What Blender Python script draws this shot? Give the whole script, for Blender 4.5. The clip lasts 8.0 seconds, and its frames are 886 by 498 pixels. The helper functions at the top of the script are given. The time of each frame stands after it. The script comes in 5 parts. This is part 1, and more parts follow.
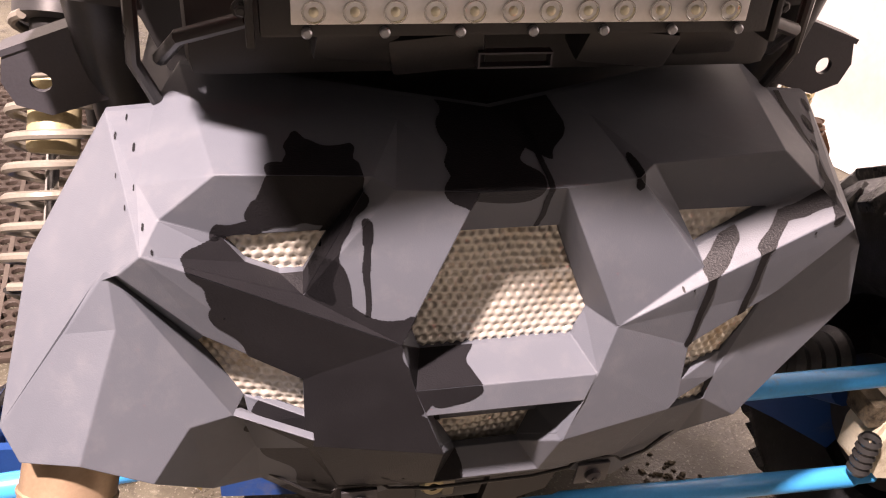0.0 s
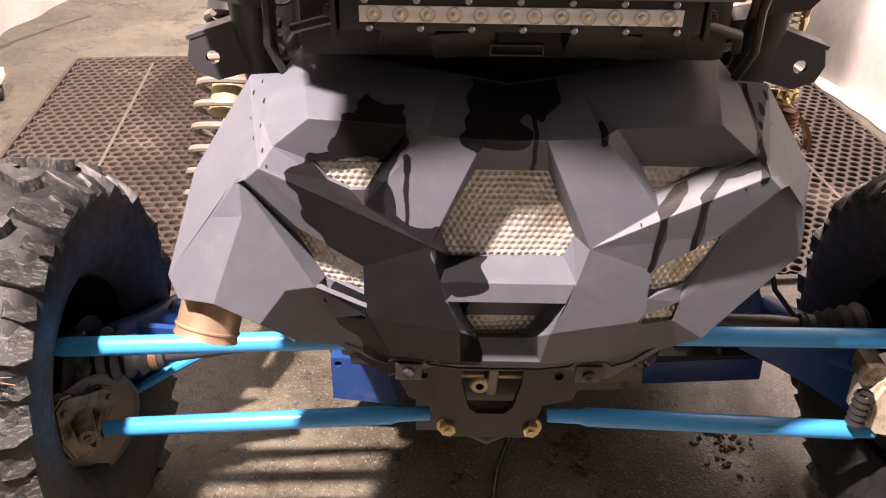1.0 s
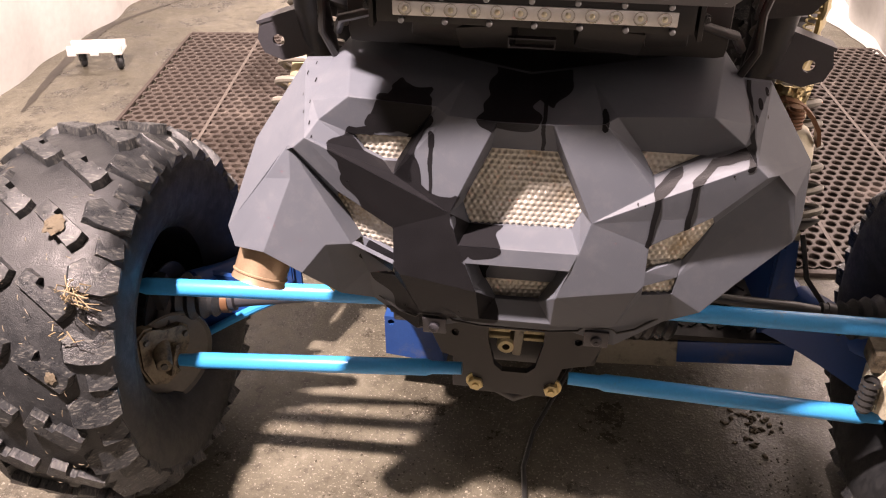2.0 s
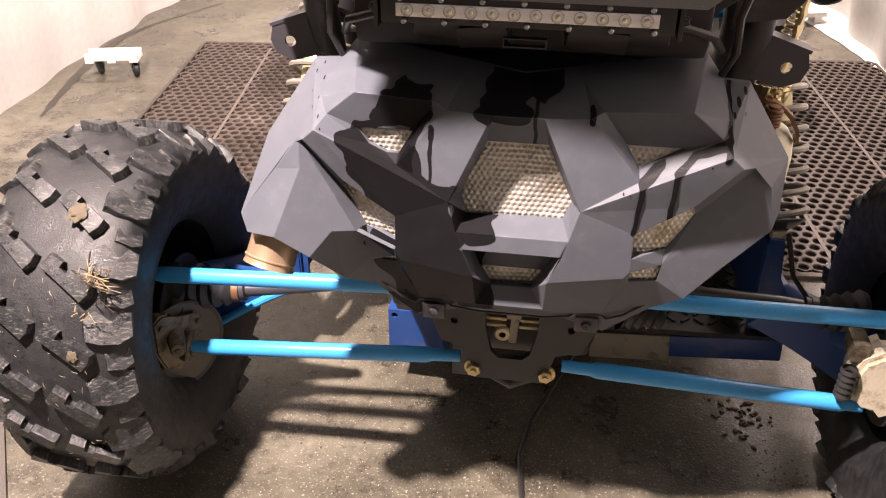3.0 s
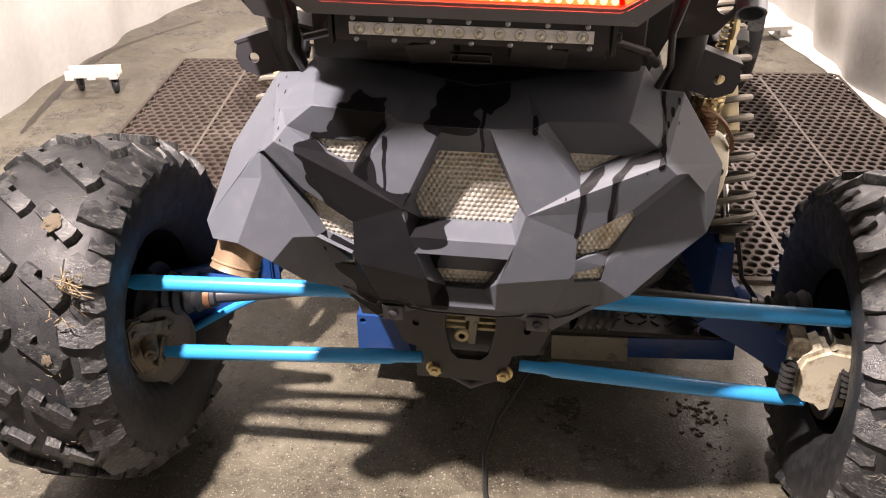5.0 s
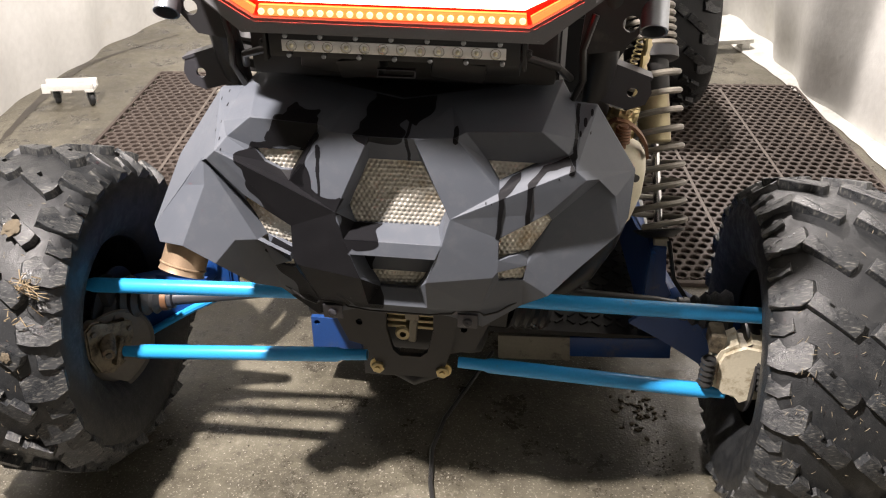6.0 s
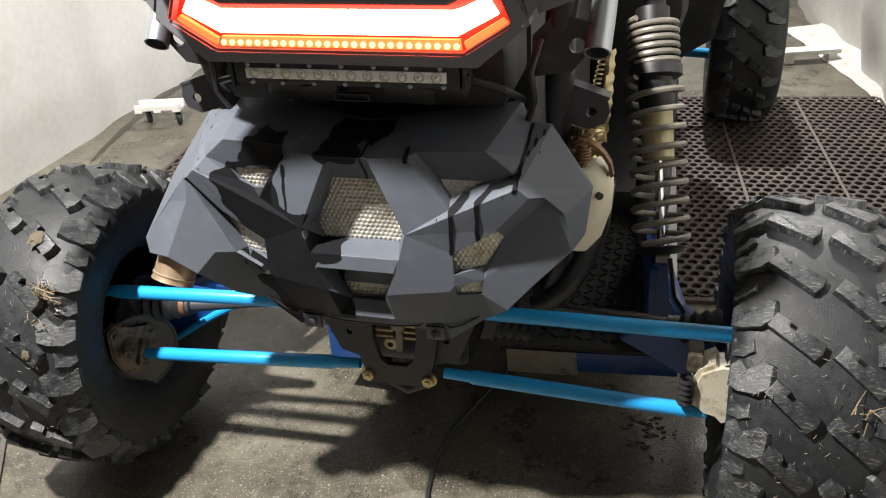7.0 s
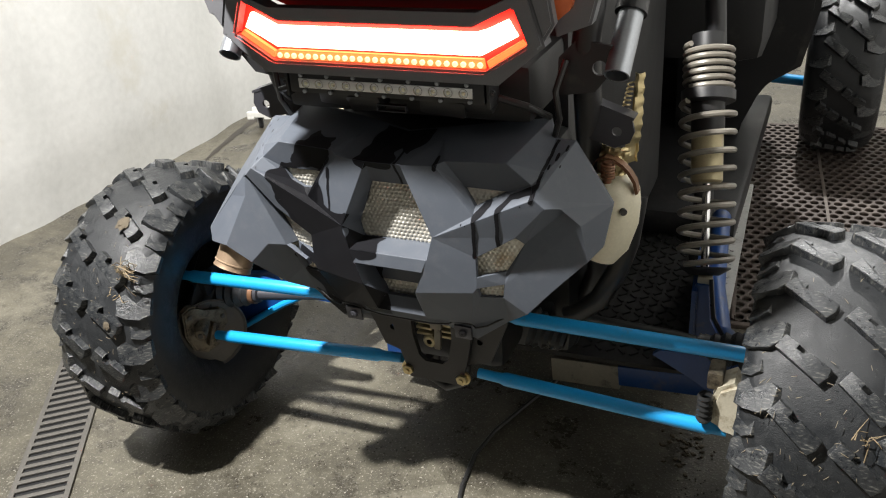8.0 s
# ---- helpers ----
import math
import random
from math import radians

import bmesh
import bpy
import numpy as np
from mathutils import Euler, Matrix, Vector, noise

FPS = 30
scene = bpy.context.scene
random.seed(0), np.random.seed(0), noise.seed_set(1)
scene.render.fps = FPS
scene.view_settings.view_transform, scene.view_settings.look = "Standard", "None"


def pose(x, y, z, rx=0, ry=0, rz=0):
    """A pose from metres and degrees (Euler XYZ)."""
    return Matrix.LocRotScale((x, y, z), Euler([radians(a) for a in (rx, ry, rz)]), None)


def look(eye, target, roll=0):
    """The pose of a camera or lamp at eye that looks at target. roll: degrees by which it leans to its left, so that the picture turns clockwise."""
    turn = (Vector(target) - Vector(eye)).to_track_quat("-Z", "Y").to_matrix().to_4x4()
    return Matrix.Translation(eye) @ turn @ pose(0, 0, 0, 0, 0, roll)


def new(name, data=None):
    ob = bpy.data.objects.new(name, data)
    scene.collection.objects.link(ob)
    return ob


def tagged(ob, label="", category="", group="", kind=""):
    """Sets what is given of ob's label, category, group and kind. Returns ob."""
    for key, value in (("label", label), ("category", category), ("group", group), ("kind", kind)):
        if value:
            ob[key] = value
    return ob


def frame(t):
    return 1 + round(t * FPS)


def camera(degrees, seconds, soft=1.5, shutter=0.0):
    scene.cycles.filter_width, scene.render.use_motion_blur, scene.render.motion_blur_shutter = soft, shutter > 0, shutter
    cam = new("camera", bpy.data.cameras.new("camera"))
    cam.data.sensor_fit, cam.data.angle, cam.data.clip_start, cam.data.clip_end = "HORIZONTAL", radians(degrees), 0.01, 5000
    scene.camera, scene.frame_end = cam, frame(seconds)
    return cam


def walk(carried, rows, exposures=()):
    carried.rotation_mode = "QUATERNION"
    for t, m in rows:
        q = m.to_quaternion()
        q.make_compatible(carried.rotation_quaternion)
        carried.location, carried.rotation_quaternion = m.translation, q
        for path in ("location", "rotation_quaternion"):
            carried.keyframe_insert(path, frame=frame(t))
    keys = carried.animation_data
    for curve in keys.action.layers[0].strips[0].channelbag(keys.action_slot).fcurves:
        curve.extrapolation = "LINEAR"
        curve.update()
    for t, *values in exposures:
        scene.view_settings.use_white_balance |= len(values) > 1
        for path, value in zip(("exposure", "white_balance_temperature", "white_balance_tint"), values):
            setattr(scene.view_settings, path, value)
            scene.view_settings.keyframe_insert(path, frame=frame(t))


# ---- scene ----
cam = camera(54.3, 8.0, soft=1.1)
PATH = [
    (0, (-0.184, -0.662, 1.14), (0.212, 0.98, 0.07), 3.8),
    (0.5, (-0.131, -0.848, 1.18), (0.014, 0.832, 0.106), 1.0),
    (1, (-0.075, -0.956, 1.229), (-0.072, 0.734, 0.158), 1.0),
    (1.5, (-0.003, -1.024, 1.252), (-0.124, 0.658, 0.176), 0.4),
    (1.7, (0.02, -1.038, 1.281), (-0.178, 0.612, 0.17), -0.2),
    (2.8, (0.047, -1.153, 1.29), (-0.209, 0.51, 0.209), 0.1),
    (3, (0.059, -1.152, 1.295), (-0.196, 0.513, 0.216), 0.1),
    (3.5, (0.081, -1.144, 1.305), (-0.173, 0.522, 0.229), -0.1),
    (4, (0.089, -1.145, 1.308), (-0.16, 0.527, 0.239), -0.0),
    (5.5, (0.147, -1.258, 1.334), (-0.07, 0.436, 0.293), 0.1),
    (6, (0.218, -1.283, 1.354), (0.008, 0.419, 0.325), 0.2),
    (6.5, (0.371, -1.269, 1.367), (0.085, 0.43, 0.352), -1.0),
    (7, (0.488, -1.281, 1.379), (-0.008, 0.381, 0.384), -3.9),
    (7.5, (0.563, -1.313, 1.39), (-0.073, 0.313, 0.414), -5.2),
    (8, (0.672, -1.325, 1.399), (-0.092, 0.265, 0.456), -4.7),
]
EXPOSURES = [(0.0, 0.55, 7650, 36), (1.7, 0.5, 7600, 34), (4.2, 0.42, 7350, 29), (5.5, 0.25, 7050, 22), (6.5, 0.0, 6600, 13), (7.2, -0.08, 6450, 11), (8.0, -0.1, 6350, 10)]
walk(cam, [(t, look(eye, target, roll)) for t, eye, target, roll in PATH], EXPOSURES)

# ---------------------------------------------------------------- world and light
world = bpy.data.worlds.new("world")
scene.world = world
world.use_nodes = True
world.node_tree.nodes["Background"].inputs[0].default_value = (0.9, 0.95, 1.0, 1)
world.node_tree.nodes["Background"].inputs[1].default_value = 0.25


def ceiling_lamp(name, place, target, power, size, colour):
    data = bpy.data.lights.new(name, "AREA")
    data.shape, data.size, data.energy, data.color = "DISK", size, power, colour
    ob = new(name, data)
    ob.matrix_world = look(place, target)
    return ob


ceiling_lamp("work_light", (-0.95, -0.95, 3.1), (0, 0.1, 0.4), 320, 0.13, (1.0, 0.97, 0.92))
ceiling_lamp("work_light", (0.42, 3.4, 3.15), (0.6, 0.9, 0.2), 200, 0.14, (1.0, 0.98, 0.94))


# ---------------------------------------------------------------- materials
def material(name):
    m = bpy.data.materials.new(name)
    m.use_nodes = True
    return m, m.node_tree.nodes, m.node_tree.links, m.node_tree.nodes["Principled BSDF"]


def noise_node(nodes, links, scale, detail=4.0, coords="Object", rough=0.55):
    tc = nodes.new("ShaderNodeTexCoord")
    n = nodes.new("ShaderNodeTexNoise")
    n.inputs["Scale"].default_value, n.inputs["Detail"].default_value = scale, detail
    n.inputs["Roughness"].default_value = rough
    links.new(tc.outputs[coords], n.inputs["Vector"])
    return n


def ramp(nodes, links, source, stops):
    r = nodes.new("ShaderNodeValToRGB")
    el = r.color_ramp.elements
    el[0].position, el[0].color = stops[0][0], (*stops[0][1], 1)
    el[1].position, el[1].color = stops[-1][0], (*stops[-1][1], 1)
    for p, c in stops[1:-1]:
        e = el.new(p)
        e.color = (*c, 1)
    links.new(source, r.inputs[0])
    return r


def mix(nodes, links, fac, a, b, mode="MIX"):
    m = nodes.new("ShaderNodeMix")
    m.data_type, m.blend_type = "RGBA", mode
    for socket, value in ((m.inputs[0], fac), (m.inputs[6], a), (m.inputs[7], b)):
        if hasattr(value, "is_linked"):
            links.new(value, socket)
        elif isinstance(value, tuple):
            socket.default_value = (*value, 1)
        else:
            socket.default_value = value
    return m.outputs[2]


def bump(nodes, links, shader, height, strength, distance):
    b = nodes.new("ShaderNodeBump")
    b.inputs["Strength"].default_value, b.inputs["Distance"].default_value = strength, distance
    links.new(height, b.inputs["Height"])
    links.new(b.outputs[0], shader.inputs["Normal"])


def surface(name, dark, light, rough=(0.4, 0.6), metal=0.0, large=3.0, fine=120.0, relief=0.15, depth=0.001, coat=0.0, dirt=None, dirt_amount=0.0, dirt_scale=9.0):
    """Two scales of colour, uneven gloss, fine relief, and patches of dirt."""
    m, nodes, links, s = material(name)
    big, small = noise_node(nodes, links, large, 5), noise_node(nodes, links, fine, 3)
    col = mix(nodes, links, big.outputs[0], dark, light)
    col = mix(nodes, links, 0.25, col, mix(nodes, links, small.outputs[0], tuple(v * 0.55 for v in dark), tuple(min(1, v * 1.35) for v in light)))
    if dirt:
        patch = noise_node(nodes, links, dirt_scale, 8, rough=0.7)
        mask = ramp(nodes, links, patch.outputs[0], [(0.62 - 0.25 * dirt_amount, (0, 0, 0)), (0.78 - 0.2 * dirt_amount, (1, 1, 1))])
        col = mix(nodes, links, mask.outputs[0], col, dirt)
    links.new(col, s.inputs["Base Color"])
    r = nodes.new("ShaderNodeMapRange")
    r.inputs[3].default_value, r.inputs[4].default_value = rough
    links.new(big.outputs[0], r.inputs[0])
    links.new(r.outputs[0], s.inputs["Roughness"])
    s.inputs["Metallic"].default_value = metal
    s.inputs["Coat Weight"].default_value = coat
    bump(nodes, links, s, small.outputs[0], relief, depth)
    return m


def glowing(name, colour, strength):
    m, nodes, links, s = material(name)
    s.inputs["Base Color"].default_value = (*colour, 1)
    s.inputs["Emission Color"].default_value = (*colour, 1)
    s.inputs["Emission Strength"].default_value = strength
    return m




# water on the grey cover: runs and splashes, each from one (x, z) to another with its half-width
HIGH_SPLASH = [
    ((-0.174, 0.845), (-0.178, 0.832), 0.014), ((-0.160, 0.849), (-0.126, 0.847), 0.0125), ((-0.184, 0.826), (-0.140, 0.826), 0.014),
    ((-0.195, 0.814), (-0.219, 0.811), 0.006), ((-0.120, 0.838), (-0.140, 0.802), 0.0075), ((-0.146, 0.795), (-0.146, 0.765), 0.0095),
]
SPLASHES = [
    ((-0.206, 0.788), (-0.170, 0.768), 0.012),
    ((-0.236, 0.793), (-0.14, 0.764), 0.015), ((-0.198, 0.77), (-0.182, 0.72), 0.020),
    ((-0.165, 0.745), (-0.13, 0.70), 0.036), ((-0.12, 0.715), (-0.11, 0.60), 0.044), ((-0.16, 0.67), (-0.13, 0.54), 0.046),
    ((-0.11, 0.742), (-0.088, 0.735), 0.011), ((-0.080, 0.690), (-0.045, 0.687), 0.014),
    ((-0.07, 0.63), (-0.05, 0.54), 0.03), ((-0.030, 0.905), (-0.012, 0.868), 0.036), ((0.030, 0.905), (0.024, 0.878), 0.032),
]
RUNS = [
    [((-0.1135, 0.820), (-0.1140, 0.806), 0.0042), ((-0.1140, 0.806), (-0.1140, 0.785), 0.0030), ((-0.1140, 0.785), (-0.1135, 0.748), 0.0022)],
    [((0.022, 0.862), (0.022, 0.80), 0.0026)],
    [((0.188, 0.787), (0.165, 0.765), 0.0048), ((0.165, 0.765), (0.162, 0.690), 0.0036)],
    [((0.271, 0.862), (0.268, 0.824), 0.0030), ((0.268, 0.822), (0.226, 0.803), 0.0036), ((0.226, 0.803), (0.206, 0.782), 0.0038), ((0.206, 0.782), (0.205, 0.714), 0.0034)],
    [((0.266, 0.818), (0.263, 0.806), 0.0036)],
    [((0.093, 0.848), (0.093, 0.841), 0.0036)],
]
DROPS = [[((x, z), (x, z - 0.0012), r)] for x, z, r in ((-0.291, 0.852, 0.0008), (-0.284, 0.858, 0.0006), (-0.277, 0.848, 0.0009), (-0.275, 0.835, 0.0006), (-0.268, 0.822, 0.0008), (-0.262, 0.812, 0.0006), (-0.289, 0.836, 0.0005), (-0.281, 0.826, 0.0006), (0.292, 0.855, 0.0022), (0.282, 0.848, 0.0028), (0.290, 0.838, 0.0010), (0.247, 0.797, 0.0010), (0.012, 0.694, 0.0014), (0.275, 0.840, 0.0016), (0.142, 0.751, 0.0009), (0.150, 0.7515, 0.0007))]


def dusty_plastic():
    m, nodes, links, s = material("dusty_grey_plastic")
    big, mid, small = noise_node(nodes, links, 6, 5), noise_node(nodes, links, 38, 6, rough=0.7), noise_node(nodes, links, 900, 2)
    dry = mix(nodes, links, big.outputs[0], (0.060, 0.069, 0.086), (0.087, 0.097, 0.116))
    dry = mix(nodes, links, ramp(nodes, links, mid.outputs[0], [(0.5, (0, 0, 0)), (0.75, (0.35,) * 3)]).outputs[0], dry, (0.125, 0.130, 0.142))
    links.new(dry, s.inputs["Base Color"])
    links.new(ramp(nodes, links, mid.outputs[0], [(0.3, (0.49,) * 3), (0.7, (0.63,) * 3)]).outputs[0], s.inputs["Roughness"])
    s.inputs["Specular IOR Level"].default_value = 0.38
    bump(nodes, links, s, small.outputs[0], 0.2, 0.0007)
    return m


def water_film():
    m, nodes, links, s = material("wet_dark_plastic")
    beads = noise_node(nodes, links, 650, 3)
    soft = noise_node(nodes, links, 20, 4)
    links.new(mix(nodes, links, soft.outputs[0], (0.006, 0.006, 0.007), (0.014, 0.014, 0.016)), s.inputs["Base Color"])
    s.inputs["Roughness"].default_value = 0.36
    s.inputs["Specular IOR Level"].default_value = 0.07
    bump(nodes, links, s, beads.outputs[0], 0.35, 0.0010)
    return m


def tyre_rubber(name, dark, light, dust, gloss, scratches=0.0):
    m, nodes, links, s = material(name)
    big, mid, fleck, fine = noise_node(nodes, links, 9, 5), noise_node(nodes, links, 42, 6, rough=0.7), noise_node(nodes, links, 230, 5, rough=0.7), noise_node(nodes, links, 700, 3)
    col = mix(nodes, links, big.outputs[0], (dark, dark * 1.12, dark * 1.28), (light, light * 1.10, light * 1.22))
    film = ramp(nodes, links, mid.outputs[0], [(0.46, (0, 0, 0)), (0.70, (dust,) * 3)]).outputs[0]
    col = mix(nodes, links, film, col, (0.066, 0.068, 0.068))
    if scratches:
        turned = nodes.new("ShaderNodeMapping")
        turned.inputs["Rotation"].default_value = (0, 0, radians(25))
        turned.inputs["Scale"].default_value = (85, 330, 85)
        lines = noise_node(nodes, links, 1.0, 3)
        links.new(lines.inputs["Vector"].links[0].from_socket, turned.inputs["Vector"])
        links.new(turned.outputs[0], lines.inputs["Vector"])
        scrape = mix(nodes, links, ramp(nodes, links, lines.outputs[0], [(0.52, (0, 0, 0)), (0.66, (scratches,) * 3)]).outputs[0], (0, 0, 0), ramp(nodes, links, mid.outputs[0], [(0.40, (0, 0, 0)), (0.58, (1, 1, 1))]).outputs[0])
        col = mix(nodes, links, scrape, col, (0.19, 0.185, 0.165))
    spots = ramp(nodes, links, fleck.outputs[0], [(0.63, (0, 0, 0)), (0.70, (0.30 + dust * 0.5,) * 3)]).outputs[0]
    col = mix(nodes, links, spots, col, (0.20, 0.19, 0.16))
    links.new(col, s.inputs["Base Color"])
    links.new(ramp(nodes, links, mid.outputs[0], [(0.40, (gloss,) * 3), (0.62, (gloss + 0.24,) * 3)]).outputs[0], s.inputs["Roughness"])
    add = nodes.new("ShaderNodeMath")
    links.new(fine.outputs[0], add.inputs[0])
    links.new(fleck.outputs[0], add.inputs[1])
    bump(nodes, links, s, add.outputs[0], 0.45, 0.0016)
    return m


M_FILM = water_film()
M_PLASTIC = dusty_plastic()
M_BLACK = surface("black_plastic", (0.005, 0.005, 0.0055), (0.012, 0.012, 0.013), (0.35, 0.6), large=5, fine=300, dirt=(0.04, 0.036, 0.032), dirt_amount=0.12)
M_STEEL_BLACK = surface("black_powder_coat", (0.010, 0.010, 0.011), (0.024, 0.024, 0.026), (0.3, 0.5), large=7, fine=500, dirt=(0.08, 0.07, 0.06), dirt_amount=0.1)
M_BRACKET = surface("grey_bracket_steel", (0.035, 0.035, 0.042), (0.065, 0.065, 0.075), (0.35, 0.5), metal=0.3, large=8, fine=400)
M_BLUE = surface("sky_blue_paint", (0.012, 0.27, 0.62), (0.02, 0.34, 0.72), (0.28, 0.42), large=6, fine=250, relief=0.04, coat=0.15, dirt=(0.12, 0.2, 0.28), dirt_amount=0.05, dirt_scale=22)
M_BLUE_DARK = surface("deep_blue_paint", (0.006, 0.036, 0.15), (0.011, 0.062, 0.225), (0.3, 0.45), large=6, fine=250, relief=0.06, dirt=(0.1, 0.1, 0.12), dirt_amount=0.25)
# The rim's shade is put into this near-black blue.
M_NAVY = surface("shaded_navy_rim", (0.004, 0.005, 0.008), (0.008, 0.009, 0.014), (0.4, 0.6), large=8, fine=200, dirt=(0.03, 0.03, 0.03), dirt_amount=0.4)
M_RUBBER = tyre_rubber("dusty_rubber", 0.008, 0.017, 0.10, 0.36)
M_LUG = tyre_rubber("worn_tread_rubber", 0.012, 0.023, 0.20, 0.26, 0.6)
M_CREAM = surface("cream_painted_casting", (0.44, 0.40, 0.30), (0.60, 0.555, 0.44), (0.4, 0.6), large=12, fine=200, dirt=(0.20, 0.155, 0.09), dirt_amount=0.45, dirt_scale=30)
M_CERAMIC = surface("ivory_ceramic_coat", (0.60, 0.55, 0.40), (0.70, 0.655, 0.51), (0.32, 0.46), large=9, fine=200, relief=0.05, dirt=(0.42, 0.35, 0.2), dirt_amount=0.16, dirt_scale=14)
M_SCUFF = surface("scuffed_bare_steel", (0.16, 0.145, 0.115), (0.27, 0.25, 0.205), (0.45, 0.65), metal=0.1, large=14, fine=200, relief=0.3, dirt=(0.05, 0.042, 0.032), dirt_amount=0.3, dirt_scale=24)
M_HUB = surface("muddy_hub_metal", (0.10, 0.082, 0.055), (0.24, 0.20, 0.14), (0.45, 0.7), metal=0.3, large=26, fine=200, relief=0.4, depth=0.003, dirt=(0.032, 0.025, 0.018), dirt_amount=0.7, dirt_scale=45)
M_RUST = surface("rusty_brown_steel", (0.10, 0.045, 0.022), (0.22, 0.11, 0.055), (0.4, 0.65), metal=0.35, large=30, fine=300, relief=0.25)
M_COPPER = surface("heat_tinted_steel", (0.26, 0.17, 0.105), (0.46, 0.34, 0.235), (0.3, 0.5), metal=0.6, large=18, fine=300, relief=0.08)
M_BRASS = surface("zinc_plated_brass", (0.45, 0.36, 0.18), (0.62, 0.52, 0.30), (0.25, 0.4), metal=0.9, large=30, fine=300)
M_CHROME = surface("polished_shaft", (0.7, 0.7, 0.7), (0.85, 0.85, 0.85), (0.08, 0.18), metal=1.0, large=10, fine=100, relief=0.02)
M_SPRING = surface("pale_spring_coat", (0.17, 0.155, 0.13), (0.25, 0.23, 0.195), (0.3, 0.45), metal=0.2, large=16, fine=300, dirt=(0.14, 0.11, 0.08), dirt_amount=0.25, dirt_scale=30)
M_GOLD = surface("matt_gold_tube", (0.40, 0.34, 0.20), (0.52, 0.45, 0.28), (0.38, 0.55), metal=0.45, large=16, fine=300, dirt=(0.2, 0.16, 0.09), dirt_amount=0.3, dirt_scale=26)
M_TUBE = surface("brushed_tube_steel", (0.30, 0.32, 0.35), (0.45, 0.47, 0.5), (0.25, 0.4), metal=0.85, large=14, fine=300, relief=0.05)
M_SHIELD = surface("dimpled_heat_shield", (0.46, 0.43, 0.36), (0.68, 0.655, 0.59), (0.26, 0.42), metal=0.55, large=11, fine=300, relief=0.08, dirt=(0.32, 0.24, 0.14), dirt_amount=0.35, dirt_scale=16)
M_DIAMOND = surface("black_tread_plate", (0.011, 0.011, 0.012), (0.030, 0.029, 0.028), (0.38, 0.6), metal=0.35, large=6, fine=300, dirt=(0.012, 0.011, 0.01), dirt_amount=0.4)
M_BRIGHT_EDGE = surface("bright_edge_metal", (0.42, 0.42, 0.41), (0.62, 0.62, 0.60), (0.3, 0.5), metal=0.5, large=14, fine=200, relief=0.2, dirt=(0.2, 0.19, 0.17), dirt_amount=0.3, dirt_scale=22)
M_SILVER = surface("satin_reflector", (0.82, 0.82, 0.82), (0.90, 0.90, 0.90), (0.15, 0.28), metal=0.35, large=40, fine=300, relief=0.02)
M_BEZEL = surface("dark_grey_bezel", (0.12, 0.12, 0.13), (0.175, 0.175, 0.185), (0.28, 0.42), large=6, fine=400, relief=0.08)
M_DRAPE = surface("white_plastic_sheet", (0.565, 0.56, 0.535), (0.665, 0.66, 0.635), (0.35, 0.6), large=1.6, fine=30, relief=0.2, depth=0.006, dirt=(0.55, 0.53, 0.47), dirt_amount=0.2, dirt_scale=2.5)
M_HEM = surface("dusty_sheet_hem", (0.50, 0.49, 0.455), (0.66, 0.65, 0.61), (0.4, 0.6), large=3, fine=60, dirt=(0.36, 0.335, 0.29), dirt_amount=0.35, dirt_scale=5)
M_WHITE = surface("scuffed_white_paint", (0.66, 0.65, 0.6), (0.78, 0.77, 0.73), (0.4, 0.6), large=8, fine=90, dirt=(0.35, 0.33, 0.28), dirt_amount=0.25)
M_MAT = surface("brown_rubber_matting", (0.040, 0.029, 0.024), (0.078, 0.057, 0.047), (0.5, 0.75), large=1.6, fine=60, relief=0.3, depth=0.002, dirt=(0.15, 0.12, 0.10), dirt_amount=0.3, dirt_scale=4)
M_IRON = surface("grey_cast_grating", (0.07, 0.065, 0.058), (0.16, 0.15, 0.135), (0.5, 0.75), metal=0.4, large=9, fine=150, relief=0.3)
M_STRAW = surface("dry_straw", (0.15, 0.11, 0.06), (0.27, 0.205, 0.12), (0.6, 0.8), large=30, fine=200)
M_SEAM = surface("dusty_seam", (0.085, 0.068, 0.057), (0.15, 0.125, 0.107), (0.6, 0.8), large=9, fine=200)
M_CHAFF = surface("dull_chaff", (0.13, 0.11, 0.075), (0.24, 0.20, 0.14), (0.6, 0.8), large=60, fine=200)
M_WATER = surface("standing_water", (0.075, 0.07, 0.055), (0.11, 0.10, 0.08), (0.03, 0.06), large=20, fine=90, relief=0.0)
M_HOSE = surface("black_hose", (0.012, 0.012, 0.012), (0.03, 0.03, 0.03), (0.2, 0.4), large=12, fine=200)
M_GRIT = surface("pale_grit", (0.22, 0.20, 0.16), (0.45, 0.42, 0.36), (0.3, 0.7), large=30, fine=90)
M_MUD = surface("dried_mud", (0.055, 0.044, 0.030), (0.11, 0.088, 0.058), (0.8, 0.95), large=40, fine=300, relief=0.5, depth=0.002)
M_LAMP = glowing("tail_lamp_core", (1.0, 0.11, 0.07), 55.0)
M_LAMP_RIM = glowing("tail_lamp_rim", (1.0, 0.012, 0.004), 1.6)
M_LAMP_BEAD = glowing("tail_lamp_beads", (1.0, 0.52, 0.30), 1.9)
M_LAMP_TRAY = glowing("tail_lamp_tray", (1.0, 0.20, 0.05), 1.7)
M_AMBER = surface("orange_lens", (0.75, 0.16, 0.05), (0.85, 0.22, 0.08), (0.1, 0.2), large=10, fine=100, relief=0.02)
M_CEIL = surface("unseen_ceiling_grey", (0.24, 0.24, 0.23), (0.33, 0.33, 0.315), (0.7, 0.9), large=1.0, fine=20)


